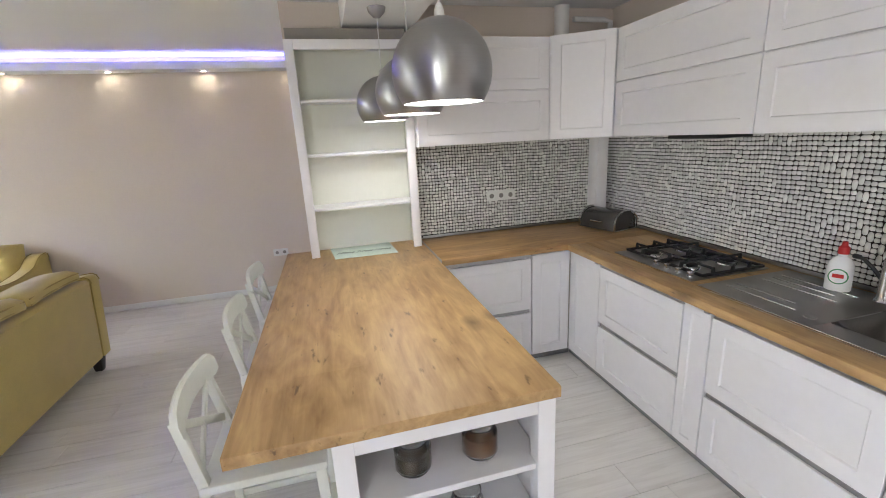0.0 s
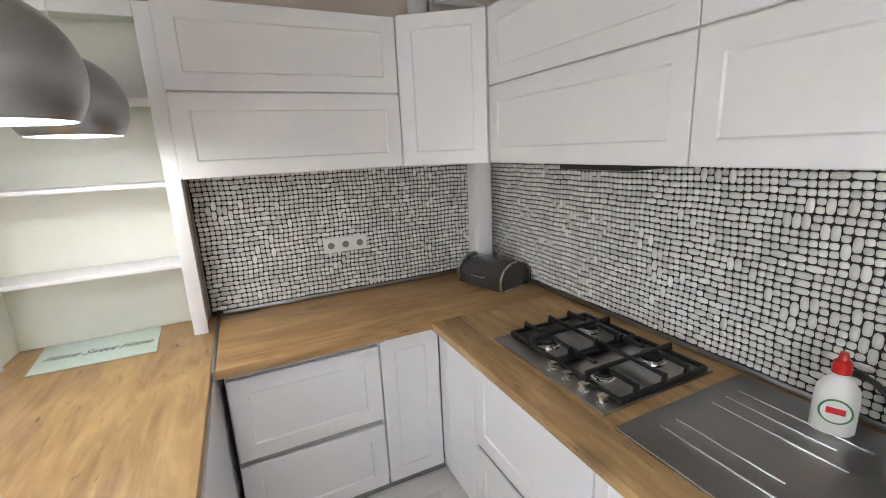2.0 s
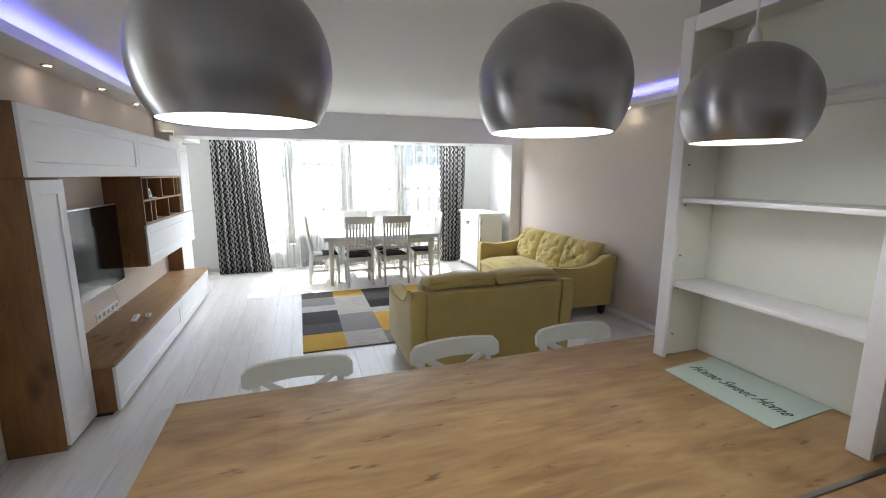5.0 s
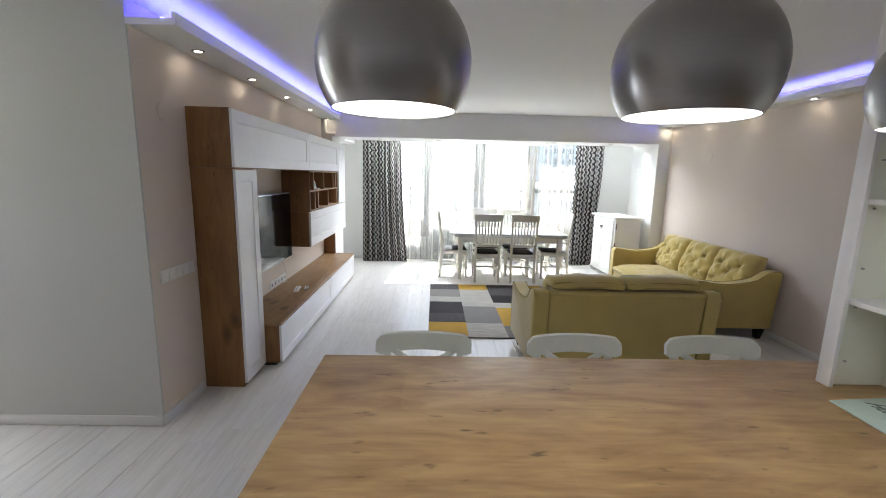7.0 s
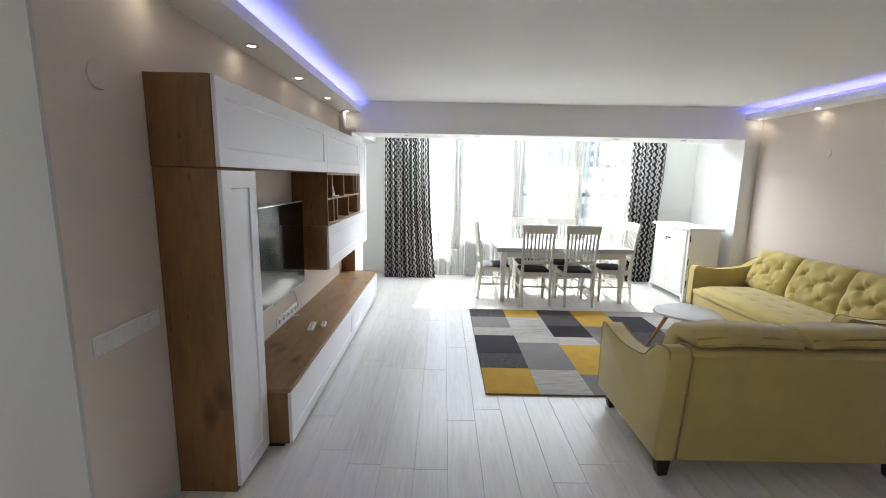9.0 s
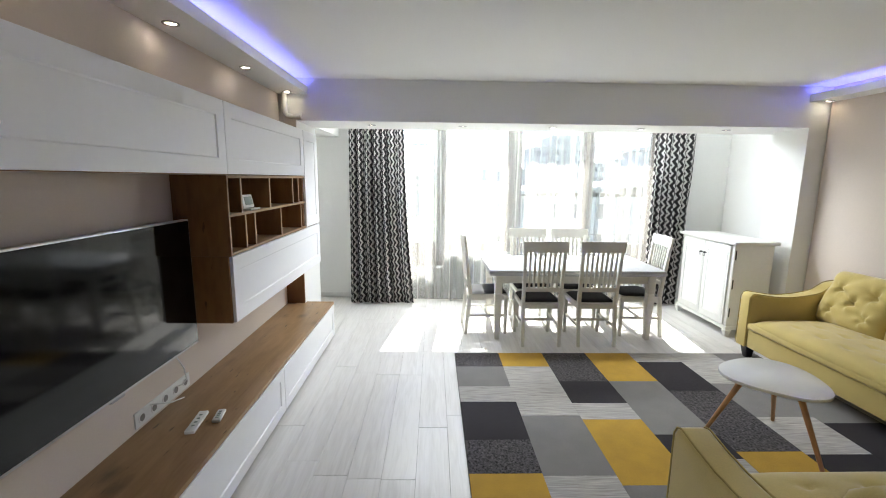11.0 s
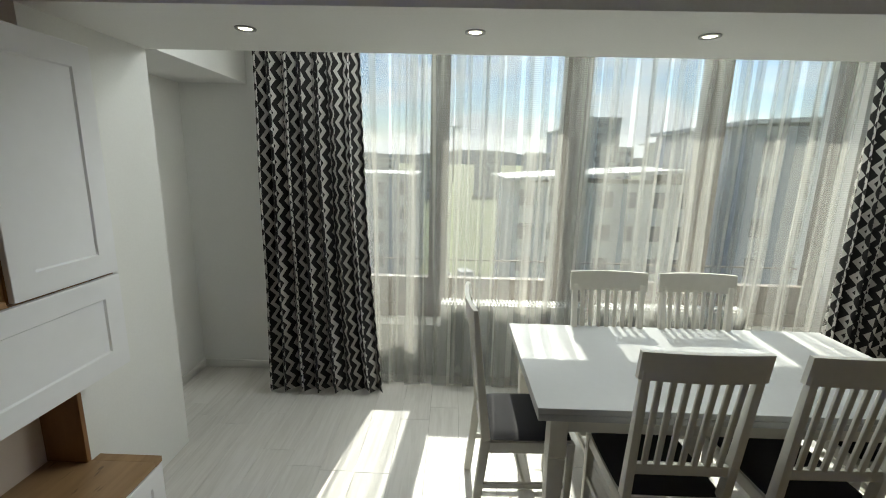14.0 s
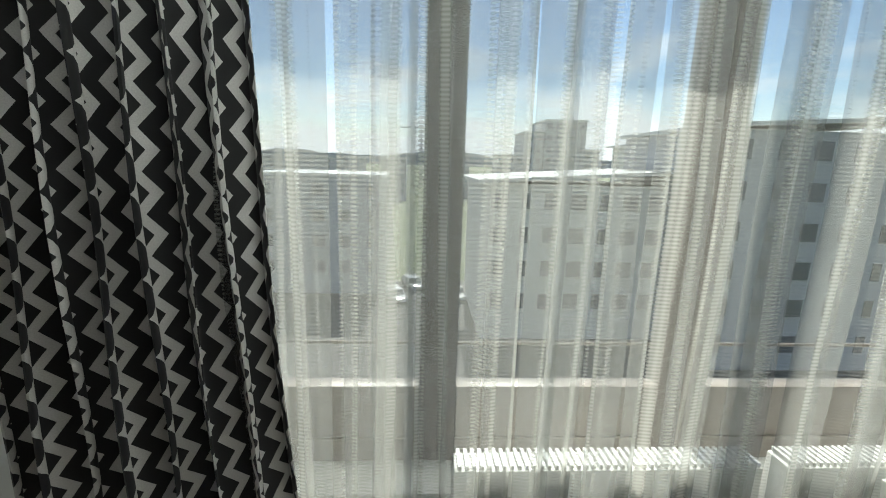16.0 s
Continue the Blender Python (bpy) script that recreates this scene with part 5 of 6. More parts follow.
def sofa(name, loc, rz, width, depth, cushions, label, back_top=0.735):
    """A sofa whose back is at +y and front at -y, its origin under the middle of the back."""
    s = thing(name, loc, rz, label, "sofa", "mustard sofas")
    hw = width / 2
    zf = 0.13
    arm = [(-depth, zf), (-depth, 0.60), (-depth + 0.02, 0.635), (-depth + 0.05, 0.645)]
    arm += [(-depth + 0.05 + (depth - 0.36) * f, 0.645 - 0.035 * math.sin(math.pi * f)) for f in (0.2, 0.4, 0.6, 0.8, 1.0)]
    arm += [(-0.31 + 0.20 * f, 0.645 + (back_top - 0.635) * (3 * f * f - 2 * f ** 3)) for f in (0.25, 0.5, 0.75, 1.0)]
    arm += [(-0.04, back_top + 0.017), (-0.012, back_top), (0.0, back_top - 0.035), (-0.05, zf)]
    for sx in (-1, 1):
        x0, x1 = (-hw, -hw + 0.13) if sx < 0 else (hw - 0.13, hw)
        a = part("arm", prism(arm, x0, x1, 0, 0.022, seg=4), VELVET, s, local=True, smooth=50)
        for xx in (x0 + 0.006, x1 - 0.006):
            part("piping", tube([(xx, y, z) for y, z in arm[:-1]], 0.004, 6), PIPING, a, local=True)
    bt = back_top
    back = [(-0.24, zf), (-0.19, bt - 0.02), (-0.17, bt), (-0.03, bt), (-0.008, bt - 0.02), (-0.055, zf)]
    part("back", prism(back, -hw + 0.131, hw - 0.131, 0, 0.012, seg=3), VELVET, s, local=True, smooth=50)
    for sx in (-1, 1):
        part("seam", tube([(sx * (hw - 0.128), -0.051, zf + 0.01), (sx * (hw - 0.128), -0.004, back_top - 0.015)], 0.004, 6), PIPING, s, local=True)
    part("base", box(-hw + 0.131, hw - 0.131, -depth + 0.012, -0.24, zf, 0.31, 0.015, seg=3), VELVET, s, local=True)
    iw = width - 0.28
    tufts = [(u, v) for v in (-0.55, 0.0, 0.5) for u in np.linspace(-0.86, 0.86, max(4, int(iw / 0.22)))]
    seat = pillow(iw, depth - 0.22, 0.10, tufts, 1, 44, 0.004, 0.022)
    seat.transform(pose(0, -depth / 2 - 0.12, 0.36, -90, 0, 0))
    part("seat", seat, VELVET, s, "tufted seat cushion", local=True, smooth=80)
    part("seat_band", box(-iw / 2, iw / 2, -depth - 0.012, -0.25, 0.312, 0.372, 0.02, seg=3), VELVET, s, local=True)
    cw = iw / cushions
    for i in range(cushions):
        if cushions == 2:
            xa, xb = -iw / 2 + cw * i + 0.004, -iw / 2 + cw * (i + 1) - 0.004
            pf = [(-0.27, 0.43), (-0.40, 0.44), (-0.39, 0.62), (-0.33, 0.80), (-0.27, 0.858), (-0.11, 0.872), (-0.045, 0.845), (-0.045, 0.79), (-0.21, 0.782)]
            cu = prism(pf, xa, xb, 0, 0.028, seg=4)
            bmesh.ops.subdivide_edges(cu, edges=[e for e in cu.edges if abs(e.verts[0].co.x - e.verts[1].co.x) > 0.3], cuts=16, use_grid_fill=True)
            for v in cu.verts:
                f = (v.co.x - xa) / (xb - xa) * 2 - 1
                v.co.z += 0.014 * (1 - f * f) * (1 if v.co.z > 0.78 else 0) + 0.006 * noise.noise(v.co * 7)
                v.co.y += 0.008 * noise.noise(v.co * 6 + Vector((5, i, 0)))
            k = part("back_cushion", cu, VELVET, s, "loose box cushion with piped edges", local=True, smooth=80)
            for yy, zz in ((-0.05, 0.80), (-0.05, 0.84)):
                part("piping", tube([(xa + 0.02 + (xb - xa - 0.04) * f, yy + 0.002, zz + 0.014 * (1 - (2 * f - 1) ** 2)) for f in np.linspace(0, 1, 13)], 0.005, 6), PIPING, k, local=True)
            continue
        cu = pillow(cw * 1.05, 0.52, 0.14, ((-0.45, 0.28), (0.45, 0.28), (0.0, -0.1), (-0.5, -0.5), (0.5, -0.5)), i + 2, 36, 0.026, 0.06)
        cu.transform(pose(-iw / 2 + cw * (i + 0.5), -0.18, 0.635, -21, 0, (i - 1) * 1.5))
        k = part("back_cushion", cu, VELVET, s, "buttoned wrinkled cushion", local=True, smooth=80)
    for sx in (-1, 1):
        for y in (-depth + 0.07, -0.12):
            part("leg", bar((sx * (hw - 0.09), y, 0.0), (sx * (hw - 0.08), y, 0.132), 0.05, 0.05, 0.085, 0.085), BLACK_WOOD, s, local=True)
    return s


sofa("sofa", (-3.16, 5.862, 0), 0, 2.12, 0.93, 3, "mustard velvet three-seat sofa with buttoned cushions by the wall")
sofa("loveseat", (-1.07, 3.77, 0), -90, 1.50, 0.92, 2, "mustard velvet two-seat sofa standing on the bare floor", 0.775)

# ---- rug ----
RUG = thing("patchwork_rug", (-3.1, 3.7, 0), 0, "patchwork rug in mustard, black and grey", "rug")
part("backing", box(-4.203, -2.047, 2.187, 5.133, 0.003, 0.009), RUG_GREY, RUG, smooth=0)
K, D, G, L, M = RUG_BLACK, RUG_DARK, RUG_GREY, RUG_LIGHT, RUG_MUSTARD
COLUMNS = (
    ((D, 0.30), (G, 0.37), (L, 0.24), (K, 0.47), (D, 0.32), (M, 0.45)),
    ((M, 0.30), (L, 0.80), (G, 0.62), (L, 0.43)),
    ((D, 0.58), (K, 0.35), (L, 0.22), (M, 0.65), (G, 0.35)),
    ((M, 0.58), (G, 0.75), (K, 0.25), (L, 0.22), (D, 0.35)),
    ((L, 0.20), (K, 0.54), (D, 0.77), (M, 0.36), (G, 0.28)),
    ((L, 0.62), (G, 0.50), (L, 0.42), (K, 0.31), (M, 0.30)),
    ((G, 0.38), (M, 0.42), (G, 0.40), (K, 0.50), (L, 0.45)),
)
for i, col in enumerate(COLUMNS):
    y0 = 2.19 + i * 0.42
    x = -4.20
    total = sum(l for _, l in col)
    for m, l in col:
        l = l * 2.15 / total
        part("patch", box(x, x + l, y0, y0 + 0.42, 0.009, 0.0155, 0.001, seg=1), m, RUG, smooth=0)
        x += l

# ---- coffee table ----
c = thing("coffee_table", (-2.79, 4.12, 0.0155), 0, "white rounded-triangle coffee table on splayed wooden legs", "table")
ol = []
for i in range(48):
    a = 2 * math.pi * i / 48
    r = 0.283 + 0.021 * math.cos(3 * (a - 2.42)) + 0.012 * math.cos(a - 2.2)
    ol.append((r * math.cos(a), r * math.sin(a)))
part("top", prism(ol, 0.43, 0.452, 2, 0.005), TABLE_WHITE, c, local=True)
for a in (0.25, 2.33, 4.46):
    part("leg", rod((0.355 * math.cos(a), 0.355 * math.sin(a), 0.0), (0.16 * math.cos(a), 0.15 * math.sin(a), 0.431), 0.011, 0.019, 16), BEECH, c, local=True)

# ---- dining table and chairs ----
c = thing("dining_table", (-4.95, 3.45, 0), 0, "white painted dining table with square tapered legs", "table")
part("top", box(-5.41, -4.52, 2.55, 4.365, 0.732, 0.76, 0.005), DINING_TOP, c)
part("leaf", box(-5.405, -4.525, 2.555, 4.36, 0.70, 0.7295, 0.004), DINING_TOP, c)
for y in (2.63, 4.26):
    part("apron", box(-5.33, -4.63, y, y + 0.022, 0.61, 0.699, 0.002), CHAIR_WHITE, c)
for x in (-5.36, -4.615):
    part("apron", box(x, x + 0.022, 2.69, 4.22, 0.61, 0.699, 0.002), CHAIR_WHITE, c)
for x in (-5.34, -4.61):
    for y in (2.655, 4.255):
        part("leg", bar((x, y, 0.50), (x, y, 0.699), 0.075, 0.075, bevel=0.006), CHAIR_WHITE, c)
        l2 = part("leg_foot", bar((x, y, 0.0), (x, y, 0.497), 0.05, 0.05, 0.075, 0.075, bevel=0.005), CHAIR_WHITE, c)


def dining_chair():
    """A slat-back chair facing +y, origin under its middle."""
    s = thing("dining_chair", (0, 0, 0), 0, "white slat-back dining chair with charcoal seat", "chair", "chairs round the dining table")
    for sx in (-1, 1):
        part("back_leg", bar((sx * 0.185, -0.235, 0.0), (sx * 0.185, -0.19, 0.45), 0.032, 0.036, 0.034, 0.042), CHAIR_WHITE, s, local=True)
        part("back_post", bar((sx * 0.185, -0.19, 0.45), (sx * 0.195, -0.255, 1.01), 0.034, 0.042, 0.03, 0.026), CHAIR_WHITE, s, local=True)
        part("front_leg", bar((sx * 0.185, 0.20, 0.0), (sx * 0.185, 0.20, 0.44), 0.03, 0.03, 0.038, 0.038), CHAIR_WHITE, s, local=True)
        part("side_rail", bar((sx * 0.188, -0.18, 0.415), (sx * 0.188, 0.20, 0.415), 0.02, 0.055), CHAIR_WHITE, s, local=True)
        part("stretcher", bar((sx * 0.185, -0.22, 0.21), (sx * 0.185, 0.20, 0.21), 0.016, 0.028), CHAIR_WHITE, s, local=True)
    part("front_rail", bar((-0.18, 0.202, 0.415), (0.18, 0.202, 0.415), 0.02, 0.055), CHAIR_WHITE, s, local=True)
    part("back_rail", bar((-0.18, -0.19, 0.415), (0.18, -0.19, 0.415), 0.02, 0.055), CHAIR_WHITE, s, local=True)
    part("cross_stretcher", bar((-0.18, 0.0, 0.21), (0.18, 0.0, 0.21), 0.016, 0.028), CHAIR_WHITE, s, local=True)
    sc = pillow(0.395, 0.40, 0.028, (), 3, 16, 0.001, 0)
    sc.transform(pose(0, 0.01, 0.455, -90, 0, 0))
    part("seat", sc, CUSHION, s, "charcoal padded seat", local=True, smooth=70)
    part("seat_board", box(-0.19, 0.19, -0.18, 0.205, 0.443, 0.456, 0.003), CHAIR_WHITE, s, local=True)
    b = bmesh.new()
    rows = []
    for i in range(13):
        f = i / 12 * 2 - 1
        bow = -0.272 + 0.022 * f * f
        lo, hi = 0.975, 1.086 - 0.004 * f * f
        rows.append([b.verts.new((f * 0.222, bow + 0.012, lo)), b.verts.new((f * 0.222, bow - 0.010, lo)), b.verts.new((f * 0.222, bow - 0.022, hi)), b.verts.new((f * 0.222, bow - 0.002, hi))])
    for a, c2 in zip(rows, rows[1:]):
        for i in range(4):
            b.faces.new((a[i], a[(i + 1) % 4], c2[(i + 1) % 4], c2[i]))
    b.faces.new(rows[0])
    b.faces.new(rows[-1][::-1])
    bmesh.ops.bevel(b, geom=[e for e in b.edges if e.calc_face_angle(0) > 0.8], offset=0.004, segments=2, affect="EDGES")
    part("top_rail", b, CHAIR_WHITE, s, local=True, smooth=45)
    part("lower_rail", bar((-0.185, -0.208, 0.59), (0.185, -0.208, 0.59), 0.02, 0.045), CHAIR_WHITE, s, local=True)
    for i in range(7):
        x = -0.138 + i * 0.046
        part("slat", bar((x, -0.211, 0.60), (x * 1.06, -0.262 + 0.1 * x * x, 0.985), 0.022, 0.012), CHAIR_WHITE, s, local=True)
    return s


ch = dining_chair()
ch.matrix_basis = pose(-4.63, 3.07, 0, 0, 0, 90)
for x, y, rz in ((-4.63, 3.63, 91), (-5.17, 3.12, -90), (-5.17, 3.63, -90), (-4.94, 2.56, 2), (-4.87, 4.215, 177)):
    copy_thing(ch, pose(x, y, 0, 0, 0, rz))

# ---- sideboard ----
c = thing("sideboard", (-5.16, 5.37, 0), 0, "white sideboard with two louvred doors and dark hinges", "sideboard")
part("body", box(-5.63, -4.70, 5.175, 5.60, 0.10, 1.012, 0.004), SIDEBOARD_WHITE, c)
part("top", box(-5.675, -4.655, 5.135, 5.625, 1.014, 1.048, 0.008), SIDEBOARD_WHITE, c)
part("base", box(-5.64, -4.69, 5.165, 5.61, 0.075, 0.115, 0.004), SIDEBOARD_WHITE, c)
for x0, x1 in ((-5.595, -5.175), (-5.165, -4.745)):
    d = part("door", box(x0, x1, 5.156, 5.174, 0.13, 0.995, 0.003), SIDEBOARD_WHITE, c)
    for k in range(26):
        z = 0.20 + k * 0.0285
        lv = box(x0 + 0.075, x1 - 0.03, -0.005, 0.002, 0.0, 0.022, 0.0)
        lv.transform(pose(0, 5.154, z, -16, 0, 0))
        part("louvre", lv, SIDEBOARD_WHITE, d, smooth=0)
    # raised dark blocks stand for the shade inside gaps at the louvre ends
    slot_shade = bmesh.new()
    for k in range(26):
        z = 0.205 + k * 0.0285
        box(x0 + 0.062, x0 + 0.070, 5.1535, 5.157, z, z + 0.013, 0, slot_shade)
    part("louvre_slot_shade", slot_shade, WINDOW_AND_SLOT_DARK, d, "small dark blocks painted as shade of gaps at the louvre ends")
    xk = x1 - 0.03 if x0 < -5.4 else x0 + 0.03
    kb = lathe([(0, 0), (0.006, 0), (0.006, 0.012), (0.015, 0.02), (0.012, 0.03), (0, 0.031)], (0, 0, 0), 16)
    kb.transform(pose(xk, 5.156, 0.86, 90, 0, 0))
    knob = part("knob", kb, BLACK_WOOD, d, "round black knob")
    part("ring", tube([(xk + 0.018 * math.cos(q), 5.128, 0.84 + 0.022 * math.sin(q)) for q in np.linspace(0, 2 * math.pi, 17)], 0.003, 6), BLACK_WOOD, knob)
for z in (0.22, 0.53, 0.85):
    part("hinge", box(-4.6995, -4.695, 5.185, 5.197, z, z + 0.10, 0.001), BLACK_WOOD, c)
for x in (-5.62, -4.71):
    for y in (5.19, 5.58):
        part("foot", bar((x, y, 0.0), (x, y, 0.076), 0.035, 0.035, 0.07, 0.07), SIDEBOARD_WHITE, c)

# ---- outside ----
GROUND = -14.0
gb = bmesh.new()
bmesh.ops.create_grid(gb, x_segments=8, y_segments=8, size=2500)
gb.transform(Matrix.Translation((-2400, 0, GROUND)))
solo("ground", gb, GRASS, "grass land reaching to the horizon", "ground", kind="structure", smooth=0)
solo("road", box(-60, -24, -120, 120, GROUND + 0.01, GROUND + 0.06), ASPHALT, "asphalt street and car park below", "road", kind="structure", smooth=0)
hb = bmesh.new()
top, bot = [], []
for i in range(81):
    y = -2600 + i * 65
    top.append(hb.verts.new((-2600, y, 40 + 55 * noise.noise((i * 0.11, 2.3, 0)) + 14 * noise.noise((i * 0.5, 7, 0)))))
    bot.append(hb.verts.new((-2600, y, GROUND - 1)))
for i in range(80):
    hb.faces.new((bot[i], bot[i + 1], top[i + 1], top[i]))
solo("backdrop_hills", hb, HILLS, "hills on the horizon with blue haze put into their colour", "hills", kind="structure", smooth=0)


def block(name, label, x0, y0, x1, y1, z1, material, cols, storey=3.0, roof="flat", win=(1.3, 1.4)):
    """A rendered apartment block whose front looks to +x, with rows of windows and a roof edge."""
    bl = thing(name, ((x0 + x1) / 2, (y0 + y1) / 2, GROUND), 0, label, "building", "apartment blocks")
    part("wall", box(x0, x1, y0, y1, GROUND, z1), material, bl, smooth=0)
    if roof == "eave":
        part("roof", prism(((y0 - 0.8, z1), (y1 + 0.8, z1 + 1.2), (y1 + 0.8, z1 + 1.5), (y0 - 0.8, z1 + 0.3)), x0 - 0.8, x1 + 0.8, 0), ROOF, bl, smooth=0)
    else:
        part("roof", box(x0 - 0.3, x1 + 0.3, y0 - 0.3, y1 + 0.3, z1, z1 + 0.35), ROOF, bl, smooth=0)
    proto = {}
    n = int((z1 - GROUND) / storey)
    for k in range(n):
        z = z1 - 0.7 - win[1] - k * storey
        if z < GROUND + 0.4:
            break
        for i in range(cols):
            y = y0 + (i + 0.5) * (y1 - y0) / cols
            wide = win[0] * (0.55 if i % 3 == 1 else 1.0)
            key = round(wide, 2)
            if key not in proto:
                wb = box(-0.02, 0.06, -wide / 2, wide / 2, 0, win[1])
                proto[key] = finish(wb, "window", WINDOW_AND_SLOT_DARK, 0)
            o = new("window", proto[key])
            o.parent = bl
            o.matrix_basis = AT[bl].inverted() @ Matrix.Translation((x1, y, z))
    return bl


block("apartment_block", "pale five-storey apartment block across the street", -55, 7.6, -41, 23.8, 0.1, FACADE, 7, 3.0, "eave")
block("apartment_block", "grey taller apartment block with pale corner", -50, 23.6, -35, 42, 4.7, FACADE_GREY, 6, 3.0, "eave")
block("apartment_block", "grey low apartment block beside the car park", -70, -17, -54, -2.3, -0.2, FACADE_GREY, 5)
block("apartment_block", "apartment block with overhanging eave behind the street", -75, 33.5, -62, 48, 4.9, FACADE, 5, 3.0, "eave")
block("tower_block", "grey tower block standing in the distance", -135, 35, -120, 46, 13.5, FACADE_DARK, 5)
block("tower_block", "lower grey shoulder of a distant tower", -134, 29.8, -121, 34.9, 10.3, FACADE_DARK, 2)
block("tower_block", "stepped grey block in the distance", -133, 46.1, -121, 50.5, 6.1, FACADE_DARK, 2)
block("tower_block", "stepped grey block in the distance", -133, 23.2, -121, 29.7, 4.2, FACADE_DARK, 3)
block("tower_block", "hazy grey tower block far away", -215, 12.5, -200, 24, 6.2, FACADE_DARK, 5)
block("tower_block", "hazy grey tower block far away", -190, -14, -180, -4, 3.2, FACADE_DARK, 4)
block("apartment_block", "low grey block far beyond the field", -260, -90, -240, -30, 2.5, FACADE_DARK, 12)
cr = thing("tower_crane", (-320, 2, GROUND), 0, "thin tower crane far away on the skyline", "crane")
part("mast", bar((-320, 2, GROUND), (-320, 2, 26), 1.0, 1.0, bevel=0), FRAME, cr)
part("jib", bar((-320, -16, 26), (-320, 8, 26), 0.8, 0.8, bevel=0), FRAME, cr)


def parked_car(x, y, rz, m, label):
    c = thing("parked_car", (x, y, GROUND + 0.06), rz, label, "car", "parked cars")
    part("body", prism(((-2.1, 0.3), (2.1, 0.3), (2.15, 0.65), (1.2, 0.85), (0.6, 1.4), (-1.2, 1.42), (-1.9, 0.95), (-2.15, 0.8)), -0.85, 0.85, 1, 0.06), m, c, local=True)
    part("windscreen", prism(((0.68, 1.30), (1.16, 0.90), (1.2, 0.92), (0.72, 1.34)), -0.7, 0.7, 1), WINDOW_AND_SLOT_DARK, c, local=True)
    for sx in (-1.3, 1.3):
        for sy in (-0.82, 0.82):
            part("wheel", rod((sx, sy - 0.1, 0.32), (sx, sy + 0.1, 0.32), 0.32), IRON, c, local=True)


CAR_WHITE, CAR_RED = mat("white car paint", (0.7, 0.7, 0.7), 0.25), mat("red car paint", (0.35, 0.03, 0.02), 0.25)
for x, y, rz, m, lb in ((-57, 1.2, 20, CAR_WHITE, "white car parked in the street"), (-52, -0.8, 24, CAR_WHITE, "white car parked in the street"), (-58, 4.2, 18, ALU, "silver car parked in the street"), (-53, 6.2, 25, CAR_WHITE, "white car parked by the block"), (-30, 12, 2, CAR_RED, "red car parked by the block"), (-29, 17.5, 0, ALU, "silver car parked by the block")):
    parked_car(x, y, rz, m, lb)

# ---- pieces of floor and wall, last ----
fl = thing("floor", (-1.6, 2.0, 0), 0, "pale whitewashed plank floor", "floor", kind="structure")
part("screed", box(-6.6, 3.3, -1.8, 6.3, -0.12, -0.006), JOINT_GAP_SHADE, fl, smooth=0)
PLANK_W, PLANK_L = 0.194, 1.29
plank_mesh = {}
rng = random.Random(4)
for r in range(42):
    y = -1.8 + r * PLANK_W
    x = -6.6 - rng.uniform(0, PLANK_L)
    while x < 3.3:
        a, bx = max(x, -6.6), min(x + PLANK_L, 3.3)
        ln = round(bx - a - 0.002, 3)
        if ln > 0.03:
            if ln not in plank_mesh:
                pb = box(-ln / 2, ln / 2, -PLANK_W / 2 + 0.0009, PLANK_W / 2 - 0.0009, -0.006, 0.0, 0.0008, seg=1)
                plank_mesh[ln] = finish(pb, "plank", PLANK, 0)
            o = new("plank", plank_mesh[ln])
            o.parent = fl
            o.matrix_basis = AT[fl].inverted() @ Matrix.Translation(((a + bx) / 2, y + PLANK_W / 2, 0))
        x += PLANK_L


def stone(w, h, d, seed):
    """A tumbled stone in x-z facing -y: a rounded pad with an uneven outline."""
    rg = random.Random(seed)
    b = bmesh.new()
    n = 12
    rim, mid = [], []
    for i in range(n):
        a = 2 * math.pi * (i + 0.5) / n
        ca, sa = math.cos(a), math.sin(a)
        k = 1 + rg.uniform(-0.045, 0.035)
        px, pz = w / 2 * math.copysign(abs(ca) ** 0.66, ca) * k, h / 2 * math.copysign(abs(sa) ** 0.66, sa) * k
        rim.append(b.verts.new((px, 0.0, pz)))
        mid.append(b.verts.new((px * 0.84, -d * 0.85, pz * 0.84)))
    c = b.verts.new((0, -d, 0))
    for i in range(n):
        j = (i + 1) % n
        b.faces.new((rim[i], rim[j], mid[j], mid[i]))
        b.faces.new((mid[i], mid[j], c))
    return b


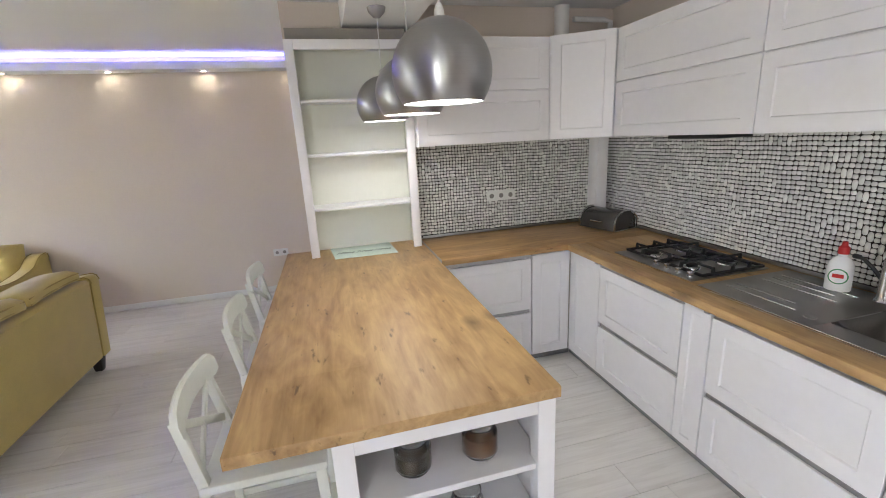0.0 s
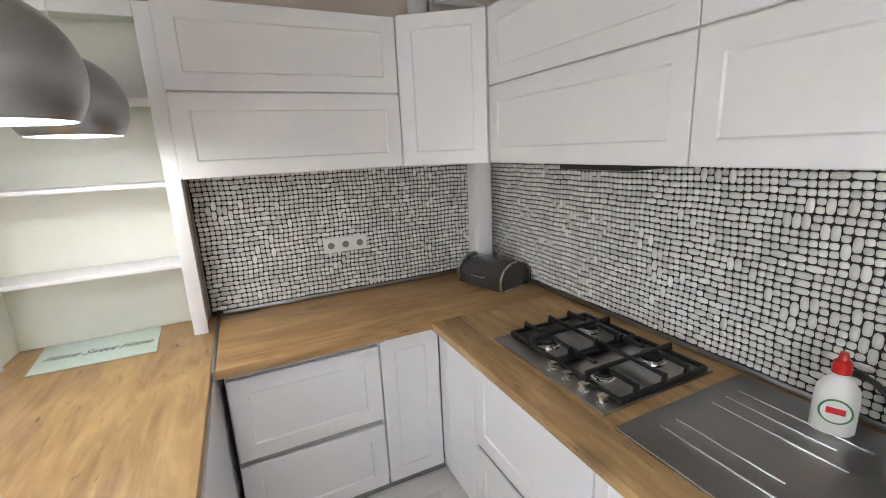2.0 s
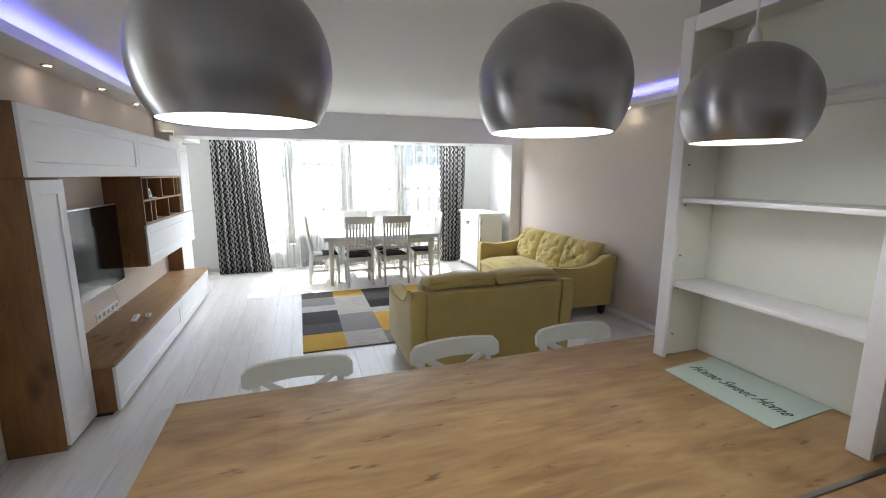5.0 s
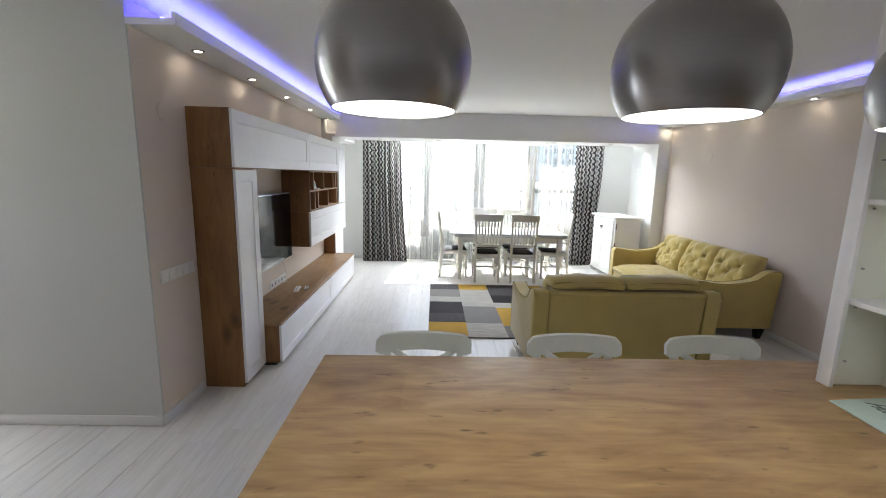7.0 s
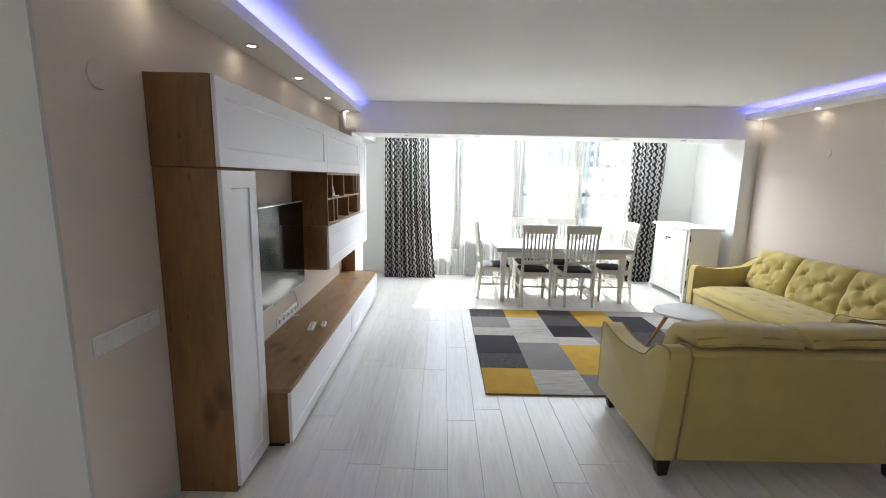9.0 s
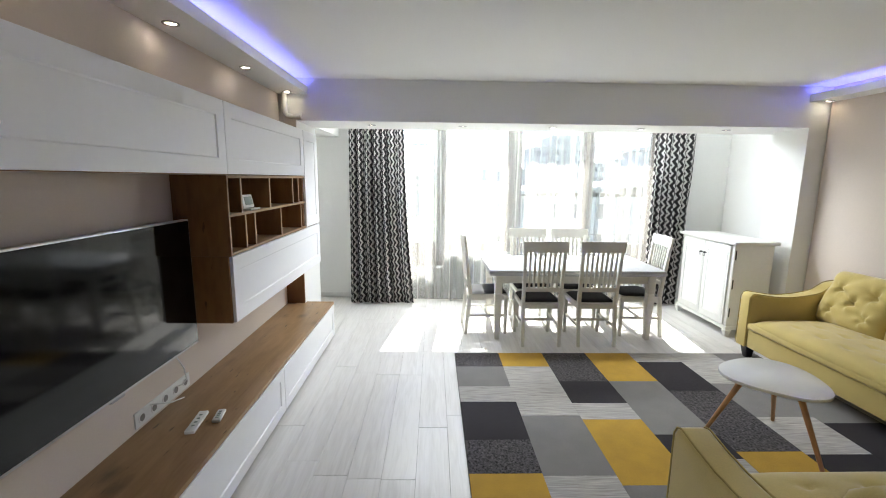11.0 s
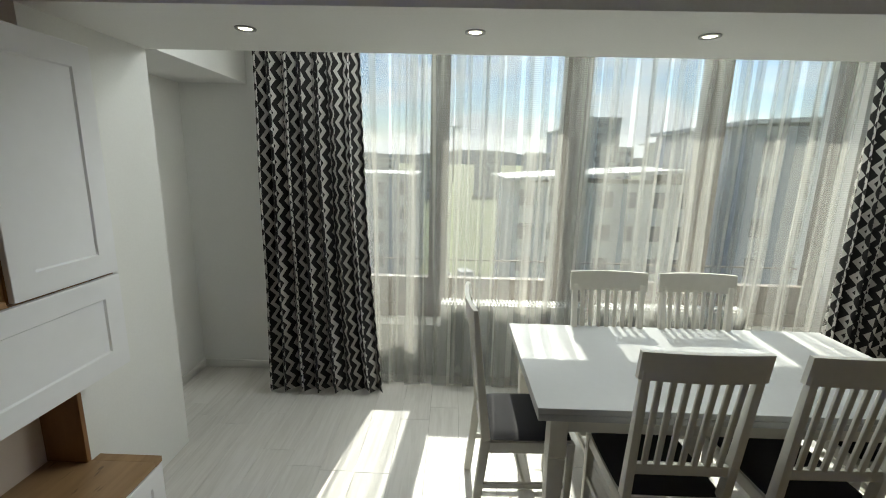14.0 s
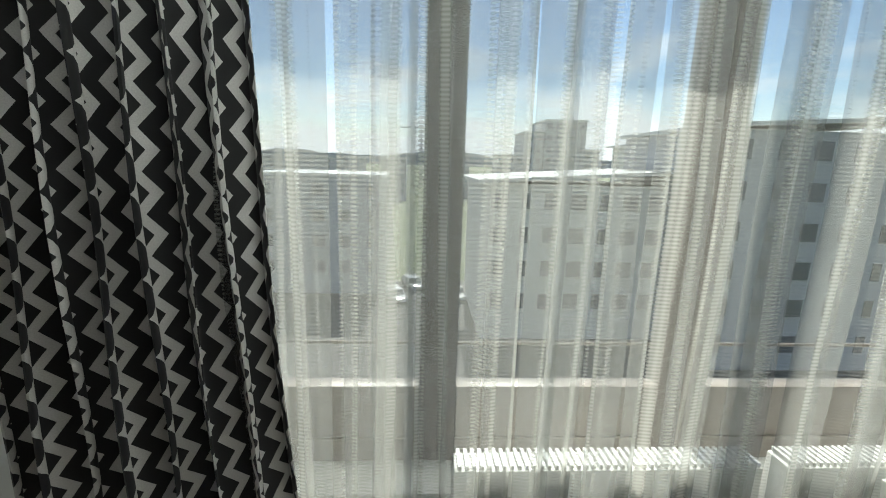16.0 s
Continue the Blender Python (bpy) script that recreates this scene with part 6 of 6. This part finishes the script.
PITCH = 0.0247
PADS = {}
for w, h in ((1, 1), (2, 1), (1, 2)):
    for q in range(6):
        PADS[(w, h, q)] = finish(stone(w * PITCH - 0.0014, h * PITCH - 0.0030, 0.0055, q * 7 + w * 31 + h * 5), "stone", STONE, 80)
bs = thing("backsplash", (2.9, 3.0, 0.92), 0, "backsplash of pale woven tumbled stones in dark grout", "backsplash", kind="structure")
part("grout", box(1.395, 3.118, 3.956, 3.972, 0.91, 1.621), GROUT, bs, smooth=0)
part("grout", box(3.104, 3.118, 0.05, 3.955, 0.91, 1.621), GROUT, bs, smooth=0)
verts, faces = [], []
rng = random.Random(11)
single = 0
for wallname, length in (("north", 1.535), ("east", 3.895)):
    rows, cols = 28, int(length / PITCH)
    taken = set()
    for r in range(rows):
        for c in range(cols):
            if (r, c) in taken:
                continue
            lie = noise.noise((c * 0.13, r * 0.17, 3.0 if wallname == "north" else 9.0)) + rng.uniform(-0.45, 0.45)
            w, h = 1, 1
            if lie > 0.46 and c + 1 < cols and (r, c + 1) not in taken:
                w = 2
            elif lie < -0.56 and r + 1 < rows and (r + 1, c) not in taken:
                h = 2
            taken.update((r + i, c + j) for i in range(h) for j in range(w))
            me = PADS[(w, h, rng.randrange(6))]
            s = (c + w / 2) * PITCH + 0.0025 * math.sin(r * 0.9) + rng.uniform(-0.0006, 0.0006)
            z = 0.929 + (r + h / 2) * PITCH + 0.0014 * math.sin(c * 0.7) + rng.uniform(-0.0006, 0.0006)
            turn = rng.uniform(-2.5, 2.5)
            if wallname == "north":
                m4 = pose(1.40 + s, 3.9555, z, 0, turn, 0)
            else:
                m4 = pose(3.1035, 3.95 - s, z, 0, turn, -90)
            if wallname == "east" and 1.55 < s < 2.2 and r < 18 and single < 300:
                single += 1
                o = new("stone", me)
                o.parent = bs
                o.matrix_basis = AT[bs].inverted() @ m4
            else:
                k = len(verts)
                verts.extend((m4 @ v.co)[:] for v in me.vertices)
                faces.extend(tuple(k + i for i in p.vertices) for p in me.polygons)
sm = bpy.data.meshes.new("stones")
inv = AT[bs].inverted()
sm.from_pydata([(inv @ Vector(v))[:] for v in verts], [], faces)
sm.materials.append(STONE)
for p in sm.polygons:
    p.use_smooth = True
so = new("stones", sm)
so.parent = bs
tagged(so, "pale tumbled stones laid like weaving", kind="stuff")
